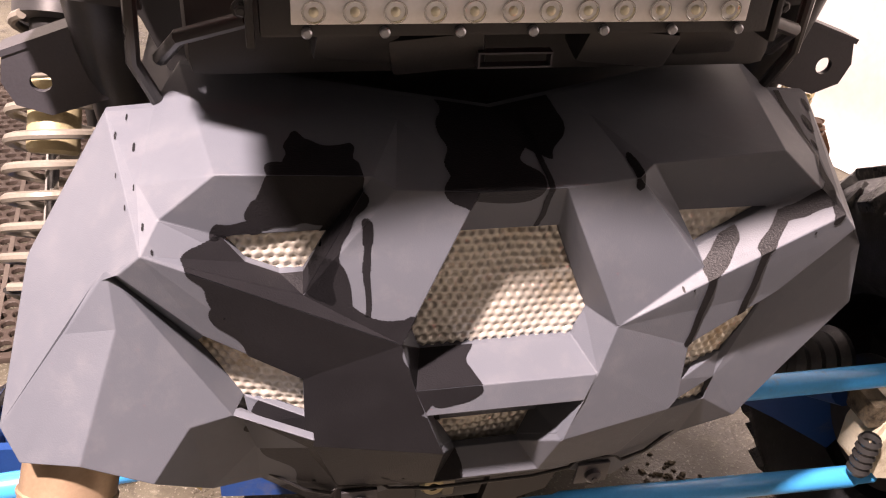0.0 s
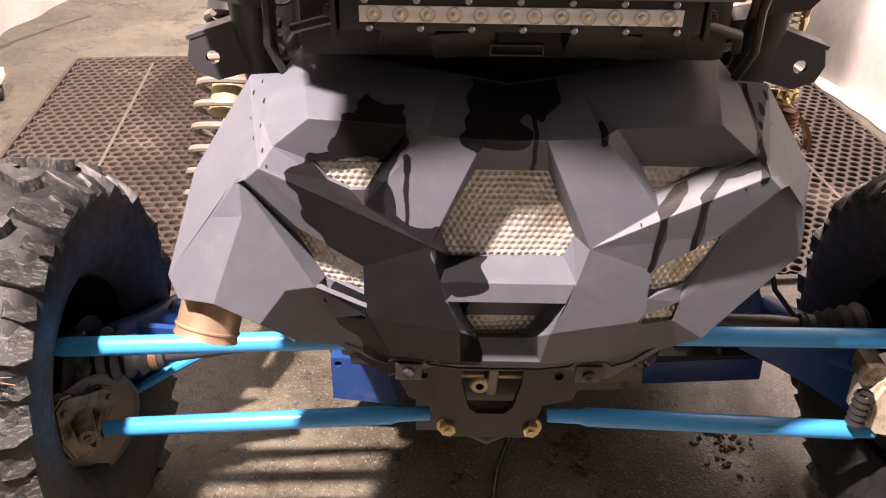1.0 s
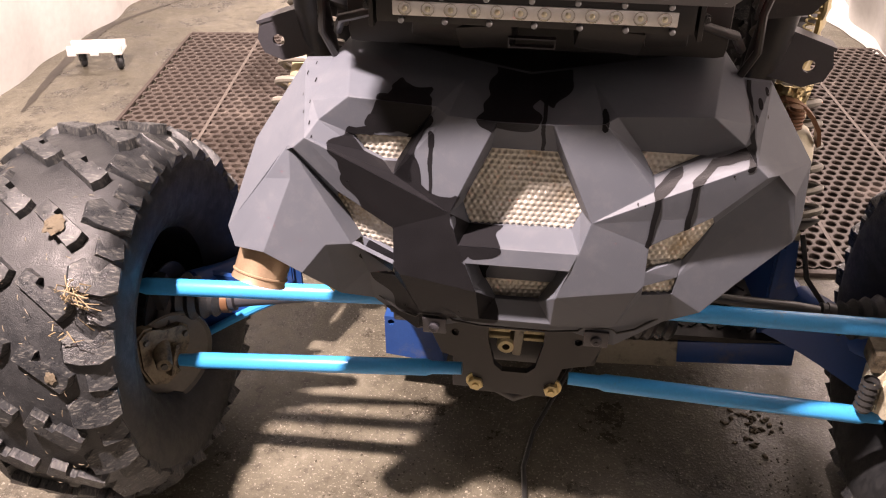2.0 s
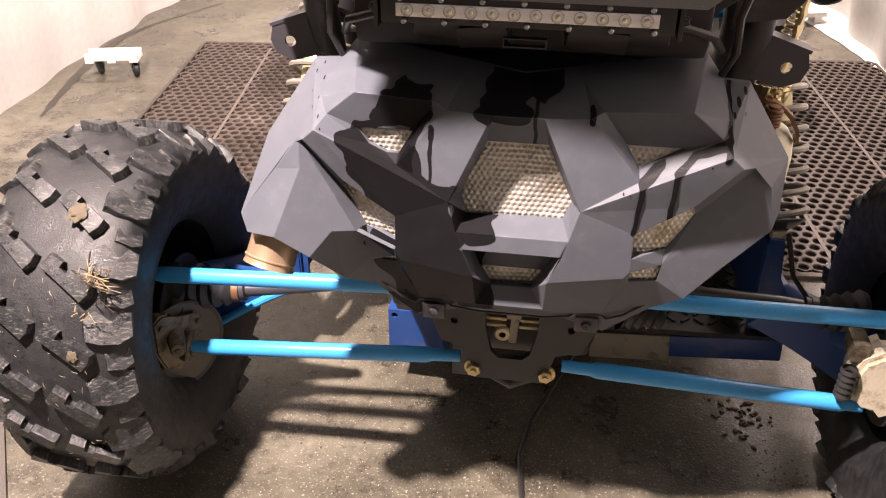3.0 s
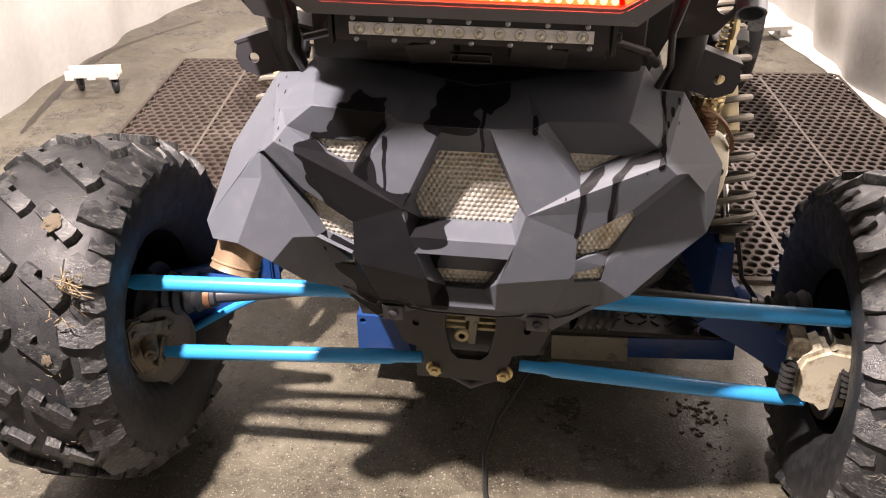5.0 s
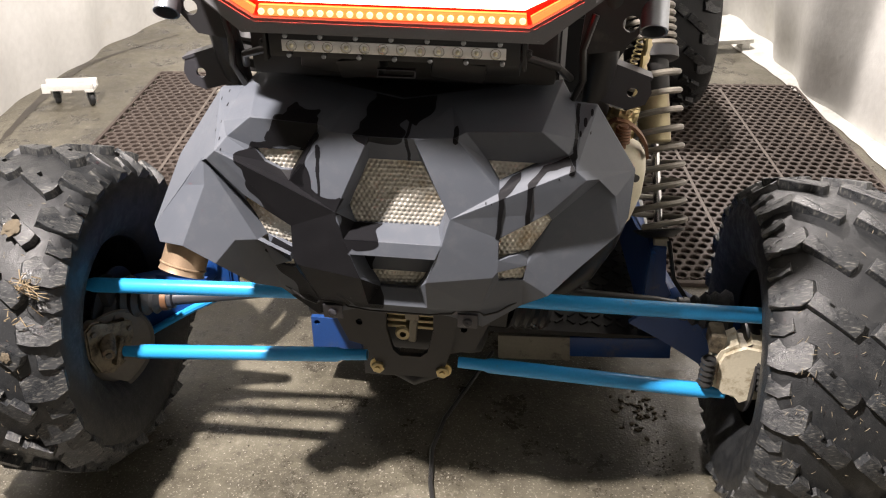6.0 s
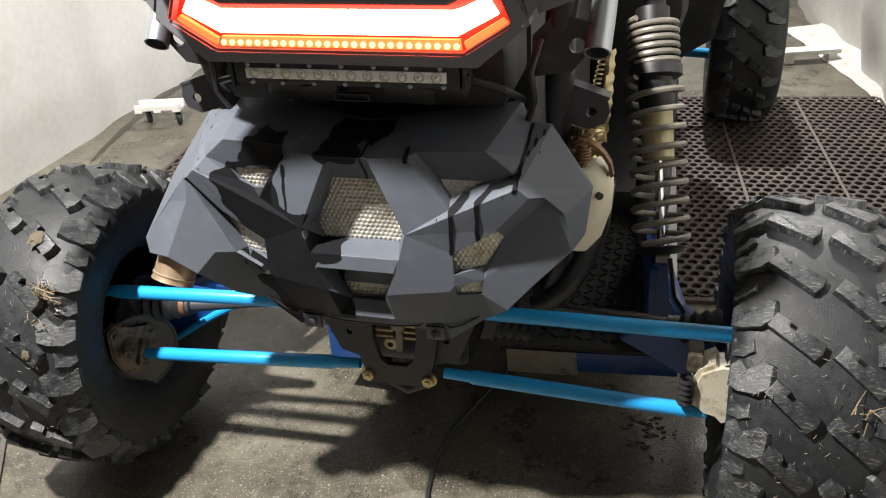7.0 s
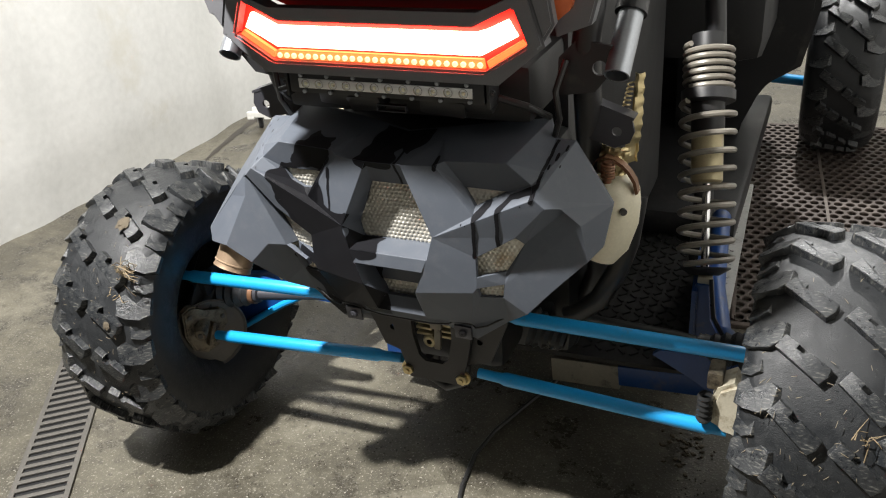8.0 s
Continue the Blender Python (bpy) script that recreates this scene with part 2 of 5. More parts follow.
def concrete():
    m, nodes, links, s = material("wet_stained_concrete")
    big, mid, spot, small = noise_node(nodes, links, 1.3, 8, rough=0.68), noise_node(nodes, links, 6, 9, rough=0.74), noise_node(nodes, links, 34, 6, rough=0.7), noise_node(nodes, links, 170, 4)
    col = ramp(nodes, links, big.outputs[0], [(0.36, (0.058, 0.052, 0.038)), (0.5, (0.108, 0.098, 0.072)), (0.64, (0.178, 0.164, 0.126))]).outputs[0]
    col = mix(nodes, links, ramp(nodes, links, mid.outputs[0], [(0.38, (0.95,) * 3), (0.50, (0.15,) * 3), (0.56, (0, 0, 0))]).outputs[0], col, (0.048, 0.043, 0.034))
    col = mix(nodes, links, ramp(nodes, links, spot.outputs[0], [(0.36, (0.75,) * 3), (0.46, (0, 0, 0))]).outputs[0], col, (0.055, 0.049, 0.038))
    col = mix(nodes, links, ramp(nodes, links, spot.outputs[0], [(0.58, (0, 0, 0)), (0.72, (0.7,) * 3)]).outputs[0], col, (0.25, 0.233, 0.185))
    col = mix(nodes, links, ramp(nodes, links, small.outputs[0], [(0.58, (0, 0, 0)), (0.70, (1, 1, 1))]).outputs[0], col, (0.29, 0.27, 0.23))
    links.new(col, s.inputs["Base Color"])
    links.new(ramp(nodes, links, mid.outputs[0], [(0.36, (0.16,) * 3), (0.60, (0.58,) * 3)]).outputs[0], s.inputs["Roughness"])
    add = nodes.new("ShaderNodeMath")
    links.new(spot.outputs[0], add.inputs[0])
    links.new(small.outputs[0], add.inputs[1])
    bump(nodes, links, s, add.outputs[0], 0.5, 0.003)
    return m


M_DIM = surface("unseen_wall_dim", (0.14, 0.14, 0.135), (0.21, 0.21, 0.20), (0.6, 0.8), large=1.0, fine=20)
M_FLOOR = concrete()


# ---------------------------------------------------------------- mesh helpers
def finish(name, bm, mat, angle=35):
    bmesh.ops.recalc_face_normals(bm, faces=bm.faces)
    me = bpy.data.meshes.new(name)
    bm.to_mesh(me)
    bm.free()
    me.polygons.foreach_set("use_smooth", [True] * len(me.polygons))
    me.set_sharp_from_angle(angle=radians(angle))
    me.materials.append(mat)
    return me


def part(name, bm, mat, parent=None, label="", m=None, angle=35):
    ob = new(name, finish(name, bm, mat, angle))
    ob.parent = parent
    if m is not None:
        ob.matrix_basis = m
    return tagged(ob, label)


def box(bm, centre, size, turn=(0, 0, 0), bevel=0.0, taper=1.0):
    made = bmesh.ops.create_cube(bm, size=1)["verts"]
    for v in made:
        if v.co.z > 0:
            v.co.x *= taper
            v.co.y *= taper
    bmesh.ops.transform(bm, matrix=pose(*centre, *turn) @ Matrix.Diagonal((*size, 1)), verts=made)
    if bevel:
        edges = list({e for v in made for e in v.link_edges})
        bmesh.ops.bevel(bm, geom=edges, offset=bevel, segments=2, affect="EDGES", profile=0.6)
    return bm


def tube(bm, points, radii, seg=14, caps=True, hollow=0.0):
    """A round bar along points, with one radius or one for each point."""
    pts = [Vector(p) for p in points]
    rs = radii if isinstance(radii, (list, tuple)) else [radii] * len(pts)
    up, rings = None, []
    for n, p in enumerate(pts):
        way = (pts[min(n + 1, len(pts) - 1)] - pts[max(n - 1, 0)]).normalized()
        if up is None:
            up = way.orthogonal().normalized()
        up = (up - way * up.dot(way)).normalized()
        side = way.cross(up)
        rings.append([bm.verts.new(p + rs[n] * (math.cos(a) * up + math.sin(a) * side)) for a in (2 * math.pi * k / seg for k in range(seg))])
    for r0, r1 in zip(rings, rings[1:]):
        for k in range(seg):
            bm.faces.new((r0[k], r0[(k + 1) % seg], r1[(k + 1) % seg], r1[k]))
    if caps:
        bm.faces.new(rings[0][::-1])
        bm.faces.new(rings[-1])
    return bm


def lathe(bm, profile, seg=48, m=None):
    """Turns (radius, along) pairs round the x axis; the ends stay open unless the radius is 0."""
    rings = []
    for r, x in profile:
        rings.append([bm.verts.new((x, r * math.cos(a), r * math.sin(a))) for a in (2 * math.pi * k / seg for k in range(seg))])
    for r0, r1 in zip(rings, rings[1:]):
        for k in range(seg):
            bm.faces.new((r0[k], r0[(k + 1) % seg], r1[(k + 1) % seg], r1[k]))
    bmesh.ops.remove_doubles(bm, verts=bm.verts, dist=1e-6)
    if m is not None:
        bmesh.ops.transform(bm, matrix=m, verts=bm.verts)
    return bm


def slab(bm, outline, thick, m=None, bevel=0.0):
    """A plate with that outline in x and z, thick in y, its face at y = 0."""
    f = [bm.verts.new((x, 0, z)) for x, z in outline]
    b = [bm.verts.new((x, thick, z)) for x, z in outline]
    n = len(outline)
    made = [bm.faces.new(f), bm.faces.new(b[::-1])]
    made += [bm.faces.new((f[k], b[k], b[(k + 1) % n], f[(k + 1) % n])) for k in range(n)]
    if bevel:
        out = bmesh.ops.bevel(bm, geom=list(made[0].edges), offset=bevel, segments=2, affect="EDGES")
    if m is not None:
        bmesh.ops.transform(bm, matrix=m, verts=bm.verts)
    return bm


def holed_slab(bm, outline, hole, radius, thick, m=None, seg=16):
    """A plate in x and z with one round hole through it."""
    hx, hz = hole
    ring = []
    n = len(outline)
    per = max(3, 24 // n)
    rim = []
    for k in range(n):
        (x0, z0), (x1, z1) = outline[k], outline[(k + 1) % n]
        rim += [(x0 + (x1 - x0) * t / per, z0 + (z1 - z0) * t / per) for t in range(per)]
    for y in (0, thick):
        outer = [bm.verts.new((x, y, z)) for x, z in rim]
        inner = []
        for x, z in rim:
            a = math.atan2(z - hz, x - hx)
            inner.append(bm.verts.new((hx + radius * math.cos(a), y, hz + radius * math.sin(a))))
        ring.append((outer, inner))
    c = len(rim)
    for k in range(c):
        j = (k + 1) % c
        (o0, i0), (o1, i1) = ring
        bm.faces.new((o0[k], o0[j], i0[j], i0[k]))
        bm.faces.new((o1[k], i1[k], i1[j], o1[j]))
        bm.faces.new((o0[k], o1[k], o1[j], o0[j]))
        bm.faces.new((i0[k], i0[j], i1[j], i1[k]))
    if m is not None:
        bmesh.ops.transform(bm, matrix=m, verts=bm.verts)
    return bm


def hexbolt(bm, place, r, depth):
    """A hexagon head that faces -y, with its washer."""
    x, y, z = place
    tube(bm, [(x, y, z), (x, y - depth * 0.3, z)], r * 1.35, 16)
    tube(bm, [(x, y - depth * 0.3, z), (x, y - depth * 0.9, z), (x, y - depth, z)], [r, r, r * 0.8], 6)
    tube(bm, [(x, y - depth, z), (x, y - depth * 1.25, z)], r * 0.45, 10)
    return bm


# ---------------------------------------------------------------- the wash bay
bm = bmesh.new()
N = 60
for k in range(N + 1):
    for j in range(N + 1):
        bm.verts.new((-6 + 12 * k / N, -5 + 11 * j / N, 0))
bm.verts.ensure_lookup_table()
for k in range(N):
    for j in range(N):
        a = k * (N + 1) + j
        bm.faces.new((bm.verts[a], bm.verts[a + N + 1], bm.verts[a + N + 2], bm.verts[a + 1]))
floor = part("floor", bm, M_FLOOR)
tagged(floor, "stained damp grey-brown concrete floor with grit", "floor", kind="structure")


def drape(name, path, height, fold, seed, base=0.0):
    """A hanging sheet along a line on the floor, with soft folds that widen downwards."""
    rnd = random.Random(seed)
    waves = [(rnd.uniform(2, 5), rnd.uniform(0, 6), rnd.uniform(0.4, 1)) for _ in range(3)] + [(rnd.uniform(9, 20), rnd.uniform(0, 6), rnd.uniform(0.1, 0.3)) for _ in range(4)]
    pts = [Vector((x, y, 0)) for x, y in path]
    total = sum((b - a).length for a, b in zip(pts, pts[1:]))
    cols, rows = int(total / 0.045), 44
    bm = bmesh.new()
    grid = []
    for c in range(cols + 1):
        d = total * c / cols
        for a, b in zip(pts, pts[1:]):
            if d <= (b - a).length + 1e-6:
                break
            d -= (b - a).length
        way = (b - a).normalized()
        p, out = a + way * d, Vector((way.y, -way.x, 0))
        s = total * c / cols
        col = []
        for r in range(rows + 1):
            z = height * (r / rows) ** 1.4
            amp = fold * (1.1 - 0.6 * z / height)
            off = sum(w * math.sin(f * s + q + 0.35 * z * (1 + w)) for f, q, w in waves) * amp
            off += fold * 0.9 * noise.noise(Vector((s * 1.7, z * 1.3, seed)))
            flare = 0.05 * max(0, 0.25 - z) / 0.25
            col.append(bm.verts.new(p + out * (off - flare * 0.5) + Vector((0, 0, base + z))))
        grid.append(col)
    for c0, c1 in zip(grid, grid[1:]):
        for r in range(rows):
            bm.faces.new((c0[r], c1[r], c1[r + 1], c0[r + 1]))
    return part(name, bm, M_DRAPE, angle=180)


HIGH = 3.5
tagged(drape("wall_west", [(-2.03, 0.15), (-2.02, 0.8), (-1.98, 2.1), (-1.86, 3.0), (-1.3, 4.6)], HIGH, 0.028, 3), "white plastic sheeting hung as a wall in soft folds", "wall", kind="structure")
# The sheet's unseen south end is added to bounce light from the east.
tagged(drape("wall_east", [(1.05, 4.6), (1.22, 3.1), (1.5, 1.9), (1.78, 0.95), (1.98, -0.3), (2.02, -1.4)], HIGH, 0.03, 5), "white plastic sheeting hung as a wall in folds", "wall", kind="structure")
tagged(drape("wall_north", [(-2.6, 4.55), (2.6, 4.55)], HIGH, 0.03, 8), "white plastic sheeting hung across the bay's end", "wall", kind="structure")
# Unseen walls added to close the room, kept dim to limit bounced light.
tagged(part("unseen_south_wall", box(bmesh.new(), (0, -3.9, HIGH / 2), (8.0, 0.1, HIGH)), M_DIM), "unseen dim wall added to close the south end", "wall", kind="structure")
for c, d in (((-4.05, -1.87, HIGH / 2), (0.1, 4.16, HIGH)), ((4.05, -2.65, HIGH / 2), (0.1, 2.5, HIGH)), ((-3.05, 0.2, HIGH / 2), (2.0, 0.06, HIGH)), ((3.04, -1.45, HIGH / 2), (2.05, 0.06, HIGH))):
    tagged(part("unseen_side_wall", box(bmesh.new(), c, d), M_DIM), "unseen dim wall added to close the room beyond the bay", "wall", kind="structure")
# Unseen ceiling, added; its grey sets how much light bounces down.
bm = bmesh.new()
box(bm, (0, 0, HIGH + 0.05), (8.4, 11, 0.1))
tagged(part("ceiling", bm, M_CEIL), "unseen grey ceiling added to close the wash bay", "ceiling", kind="structure")

# the sheeting's foot, turned inwards and lying flat along the floor by the east wall
bm = bmesh.new()
rows = []
for k in range(91):
    t = k / 90
    x, y = 1.02 + 0.60 * t + 0.03 * math.sin(t * 5), 3.55 - 2.3 * t
    w = 0.006 * math.sin(k * 0.23) + 0.003 * math.sin(k * 0.9)
    rows.append([bm.verts.new((x + o + w * q, y + 0.27 * o, h)) for o, h, q in ((-0.02, 0.003, 1), (-0.012, 0.010, 1), (0.02, 0.014 + w * 0.3, 1), (0.09, 0.018 - w * 0.4, 1), (0.16, 0.022 + w * 0.6, 1), (0.205, 0.045, 1), (0.225, 0.11, 0.5), (0.235, 0.22, 0.2), (0.245, 0.24, 0), (0.26, 0.003, 0))])
for r0, r1 in zip(rows, rows[1:]):
    for k in range(9):
        bm.faces.new((r0[k], r1[k], r1[k + 1], r0[k + 1]))
tagged(part("sheet_hem", bm, M_HEM, angle=60), "white plastic sheeting turned flat along the floor", "sheeting")


# ---------------------------------------------------------------- rubber matting
def matting(nx, ny, pitch=0.0385, thick=0.014, hole=0.0139):
    """Rubber matting with rows of round holes, staggered, all cut through."""
    verts, faces = [], []
    seg, rise = 12, pitch * math.sqrt(3) / 2
    for j in range(ny):
        for i in range(nx):
            cx, cy = (i + 0.5 * (j % 2)) * pitch, j * rise
            start = len(verts)
            for z, r in ((thick, None), (thick, hole + 0.0022), (thick - 0.0022, hole), (0.002, hole)):
                for k in range(seg):
                    a = 2 * math.pi * k / seg
                    if r is None:
                        q = pitch / 2 / math.cos(((a + math.pi / 6) % (math.pi / 3)) - math.pi / 6)
                        verts.append((cx + q * math.cos(a), cy + q * math.sin(a), z))
                    else:
                        verts.append((cx + r * math.cos(a), cy + r * math.sin(a), z))
            for ring in range(3):
                for k in range(seg):
                    a, b = start + ring * seg + k, start + ring * seg + (k + 1) % seg
                    faces.append((a, b, b + seg, a + seg))
    me = bpy.data.meshes.new("rubber_mat")
    me.from_pydata(verts, [], faces)
    bm = bmesh.new()
    bm.from_mesh(me)
    bmesh.ops.remove_doubles(bm, verts=bm.verts, dist=0.0004)
    bm.to_mesh(me)
    bm.free()
    me.materials.append(M_MAT)
    return me, nx * pitch, ny * rise


mat_mesh, mat_w, mat_l = matting(24, 48)
mats = []
for col in range(3):
    me = mat_mesh
    ob = new("rubber_mat", me)
    ob.matrix_basis = pose(-1.36 + col * (mat_w + 0.02), 0.76 + col * 0.055, 0.0, 0, 0, 5.2)
    tagged(ob, "brown rubber floor mat with rows of round drain holes", "mat", group="mats under the vehicle")
    bm = bmesh.new()
    for c, s in (((mat_w / 2 - 0.02, -0.034, 0.0055), (mat_w + 0.02, 0.02, 0.0155)), ((mat_w / 2 - 0.02, mat_l - 0.018, 0.0055), (mat_w + 0.02, 0.02, 0.0155)), ((-0.031, mat_l / 2 - 0.026, 0.0055), (0.014, mat_l, 0.0165)), ((mat_w + 0.006, mat_l / 2 - 0.026, 0.0055), (0.012, mat_l, 0.0165))):
        box(bm, c, s, bevel=0.003)
    part("mat_edge", bm, M_MAT, ob)
    mats.append(ob)
for k, x, y0, y1 in ((2, 1.062, 0.85, 2.45), (2, 0.733, 0.9, 2.4), (0, -1.148, 0.80, 2.3), (0, -0.81, 0.8, 2.3)):
    bm = bmesh.new()
    box(bm, (0, (y0 + y1) / 2 - 1.6, 0.0138), (0.011, y1 - y0, 0.0022), bevel=0.0008)
    part("mat_seam", bm, M_SEAM, mats[k], "pale dusty seam", mats[k].matrix_basis.inverted() @ pose(x, 1.6, 0, 0, 0, 5.9))

# ---------------------------------------------------------------- painted shadow strip along the west sheeting
# A shadow put in as dark colour, on a thin strip over the floor.
M_SHADE_STRIP = surface("shade_strip_tone", (0.030, 0.025, 0.020), (0.052, 0.044, 0.034), (0.25, 0.5), large=6, fine=150, relief=0.3, depth=0.002)
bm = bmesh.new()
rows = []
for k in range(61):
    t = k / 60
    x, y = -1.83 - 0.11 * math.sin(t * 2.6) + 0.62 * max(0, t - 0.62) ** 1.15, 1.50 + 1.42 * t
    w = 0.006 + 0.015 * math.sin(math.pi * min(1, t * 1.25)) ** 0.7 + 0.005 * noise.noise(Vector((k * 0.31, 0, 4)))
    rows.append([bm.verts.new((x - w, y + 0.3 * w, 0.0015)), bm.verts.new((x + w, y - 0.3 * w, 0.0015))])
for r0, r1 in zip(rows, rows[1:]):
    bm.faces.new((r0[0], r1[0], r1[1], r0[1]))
tagged(part("floor_shade_strip", bm, M_SHADE_STRIP), "dark strip painted as a shadow on the concrete beside the sheeting", "damp streak", kind="structure")

# ---------------------------------------------------------------- floor drain
drain = tagged(new("floor_drain"), "narrow iron floor drain with slotted grating", "drain", kind="structure")
drain.matrix_basis = pose(-0.995, -0.2, 0, 0, 0, 33)
bm = bmesh.new()
box(bm, (-0.066, 0, 0.003), (0.014, 1.3, 0.01), bevel=0.002)
box(bm, (0.066, 0, 0.003), (0.014, 1.3, 0.01), bevel=0.002)
part("grating_rail", bm, M_IRON, drain)
# Flat black sheet paints the shade down inside the channel.
bm = bmesh.new()
box(bm, (0, 0, 0.0022), (0.12, 1.3, 0.0012))
part("channel_shade", bm, M_BLACK, drain, "flat black sheet painted as the channel's shaded depth")
bm = bmesh.new()
box(bm, (0, 0, 0), (0.124, 0.013, 0.0055), bevel=0.002)
bar_mesh = finish("grating_bar", bm, M_IRON)
for k in range(46):
    ob = new("grating_bar", bar_mesh)
    ob.parent = drain
    ob.matrix_basis = pose(0, -0.63 + 0.028 * k, 0.0055, 0, 0, 6)

# ---------------------------------------------------------------- dolly by the sheeting
dolly = tagged(new("furniture_dolly"), "white painted wooden dolly on swivel casters", "dolly")
dolly.matrix_basis = pose(-1.742, 1.925, 0, 0, 0, 13)
for y in (-0.032, 0.034):
    part("rail", box(bmesh.new(), (0, y, 0.090), (0.205, 0.020, 0.026), bevel=0.003), M_WHITE, dolly)
for x in (-0.085, 0.0, 0.085):
    part("cross_board", box(bmesh.new(), (x, 0.001, 0.0745), (0.034, 0.09, 0.012), bevel=0.002), M_WHITE, dolly)
for x, y in ((-0.070, 0.030), (0.078, -0.006)):
    bm = bmesh.new()
    lathe(bm, [(0.006, -0.011), (0.024, -0.011), (0.029, -0.006), (0.029, 0.006), (0.024, 0.011), (0.006, 0.011)], 20, pose(x, y, 0.029, 0, 0, 25))
    w = part("caster_wheel", bm, M_RUBBER, dolly)
    bm = bmesh.new()
    box(bm, (x, y, 0.0665), (0.04, 0.04, 0.005), bevel=0.001)
    box(bm, (x - 0.016, y, 0.052), (0.003, 0.02, 0.05), turn=(12, 0, 25))
    box(bm, (x + 0.016, y, 0.052), (0.003, 0.02, 0.05), turn=(12, 0, 25))
    part("caster_fork", bm, M_TUBE, dolly)

# ---------------------------------------------------------------- white rail by the east sheeting
rail = tagged(new("wooden_rail"), "pale painted wooden rail lying on blocks near the sheeting", "rail")
rail.matrix_basis = pose(1.08, 3.03, 0, 0, 0, 16)
part("board", box(bmesh.new(), (0, 0, 0.052), (0.27, 0.075, 0.022), bevel=0.004), M_WHITE, rail)
for x in (-0.10, 0.10):
    part("foot_block", box(bmesh.new(), (x, 0, 0.0205), (0.04, 0.06, 0.041), bevel=0.004), M_WHITE, rail)

# ---------------------------------------------------------------- the vehicle
car = tagged(new("utility_vehicle"), "off-road side-by-side vehicle, blue suspension rods, grey rear cover", "vehicle")

# -- moulded rear cover, facet by facet; each corner is named once for both sides
COVER = {
    "tc": (0.0000, -0.0275, 0.8614), "c": (0.2454, 0.0339, 0.8809), "b": (0.2649, -0.0053, 0.8607), "a": (0.3002, -0.0092, 0.8597),
    "w": (0.2172, -0.1196, 0.8584), "wi": (0.1080, -0.1194, 0.8518), "e": (0.2579, -0.1184, 0.8244), "to": (0.2168, -0.1159, 0.8066),
    "ti": (0.1403, -0.1140, 0.8060), "tb": (0.1594, -0.1201, 0.7745), "at": (0.0792, -0.0465, 0.8629), "ab": (0.1609, -0.1373, 0.7649),
    "af": (0.0930, -0.1307, 0.8463), "rt": (0.0330, -0.1380, 0.8450), "gt": (0.0406, -0.1107, 0.7965), "q2": (0.0762, -0.1052, 0.7132),
    "q1": (0.0882, -0.1512, 0.7218), "bt": (0.0665, -0.1143, 0.6865), "q3": (0.0765, -0.1563, 0.6779), "q4": (0.0668, -0.1605, 0.6535),
    "q5": (0.0519, -0.1627, 0.6117), "q6": (0.1565, -0.1462, 0.6193), "f": (0.2695, -0.1448, 0.8117), "gr": (0.2869, -0.1409, 0.7950),
    "o1": (0.2345, -0.1373, 0.7341), "o2": (0.1633, -0.1409, 0.6877), "o3": (0.1635, -0.1429, 0.6503), "o4": (0.2100, -0.1183, 0.6569),
    "u": (0.0612, -0.1114, 0.6395), "v": (0.0468, -0.1045, 0.5945), "v2": (0.0300, -0.1170, 0.5700), "s5": (0.0498, -0.1268, 0.5398),
    "s6": (0.1354, -0.1115, 0.5332), "t5": (0.0800, -0.1000, 0.5080), "t6": (0.1400, -0.1020, 0.4920), "fo": (0.3686, -0.0178, 0.7575),
    "B": (0.3054, -0.1151, 0.7852), "P2": (0.3346, -0.0989, 0.7502), "P3": (0.3472, -0.0982, 0.6854), "S": (0.3624, -0.0587, 0.6949),
    "o1b": (0.2419, -0.1133, 0.7116), "n": (0.2875, -0.1102, 0.6229), "m1": (0.2453, -0.1189, 0.5752), "m": (0.2032, -0.1007, 0.5410),
    "p1": (0.1630, -0.1445, 0.6286), "p2": (0.2066, -0.1250, 0.6328), "p3": (0.2036, -0.1237, 0.6057), "p4": (0.1642, -0.1328, 0.6060),
    "Bl": (0.3102, -0.1284, 0.7786), "Pl": (0.3290, -0.1400, 0.7481), "il": (0.2925, -0.1479, 0.7543), "ll": (0.2185, -0.1462, 0.6611),
    "V": (0.3244, -0.1905, 0.6671), "O": (0.3800, -0.1596, 0.6841), "X": (0.3671, -0.1770, 0.6640), "nl": (0.2782, -0.1835, 0.6342),
    "Z": (0.2422, -0.1339, 0.5694), "fl": (0.3660, -0.0556, 0.7608), "Bk": (0.2948, -0.1327, 0.7947), "Br": (0.3122, -0.0997, 0.7800),
    "bm": (0.2725, -0.0877, 0.8359), "nr": (0.2498, -0.1608, 0.6664), "o3l": (0.1578, -0.1763, 0.6554), "lb": (0.2131, -0.1413, 0.6567),
    "o3b": (0.1601, -0.1662, 0.6373), "tq": (0.2010, -0.1200, 0.7860), "tr": (0.1770, -0.1205, 0.7745),
}


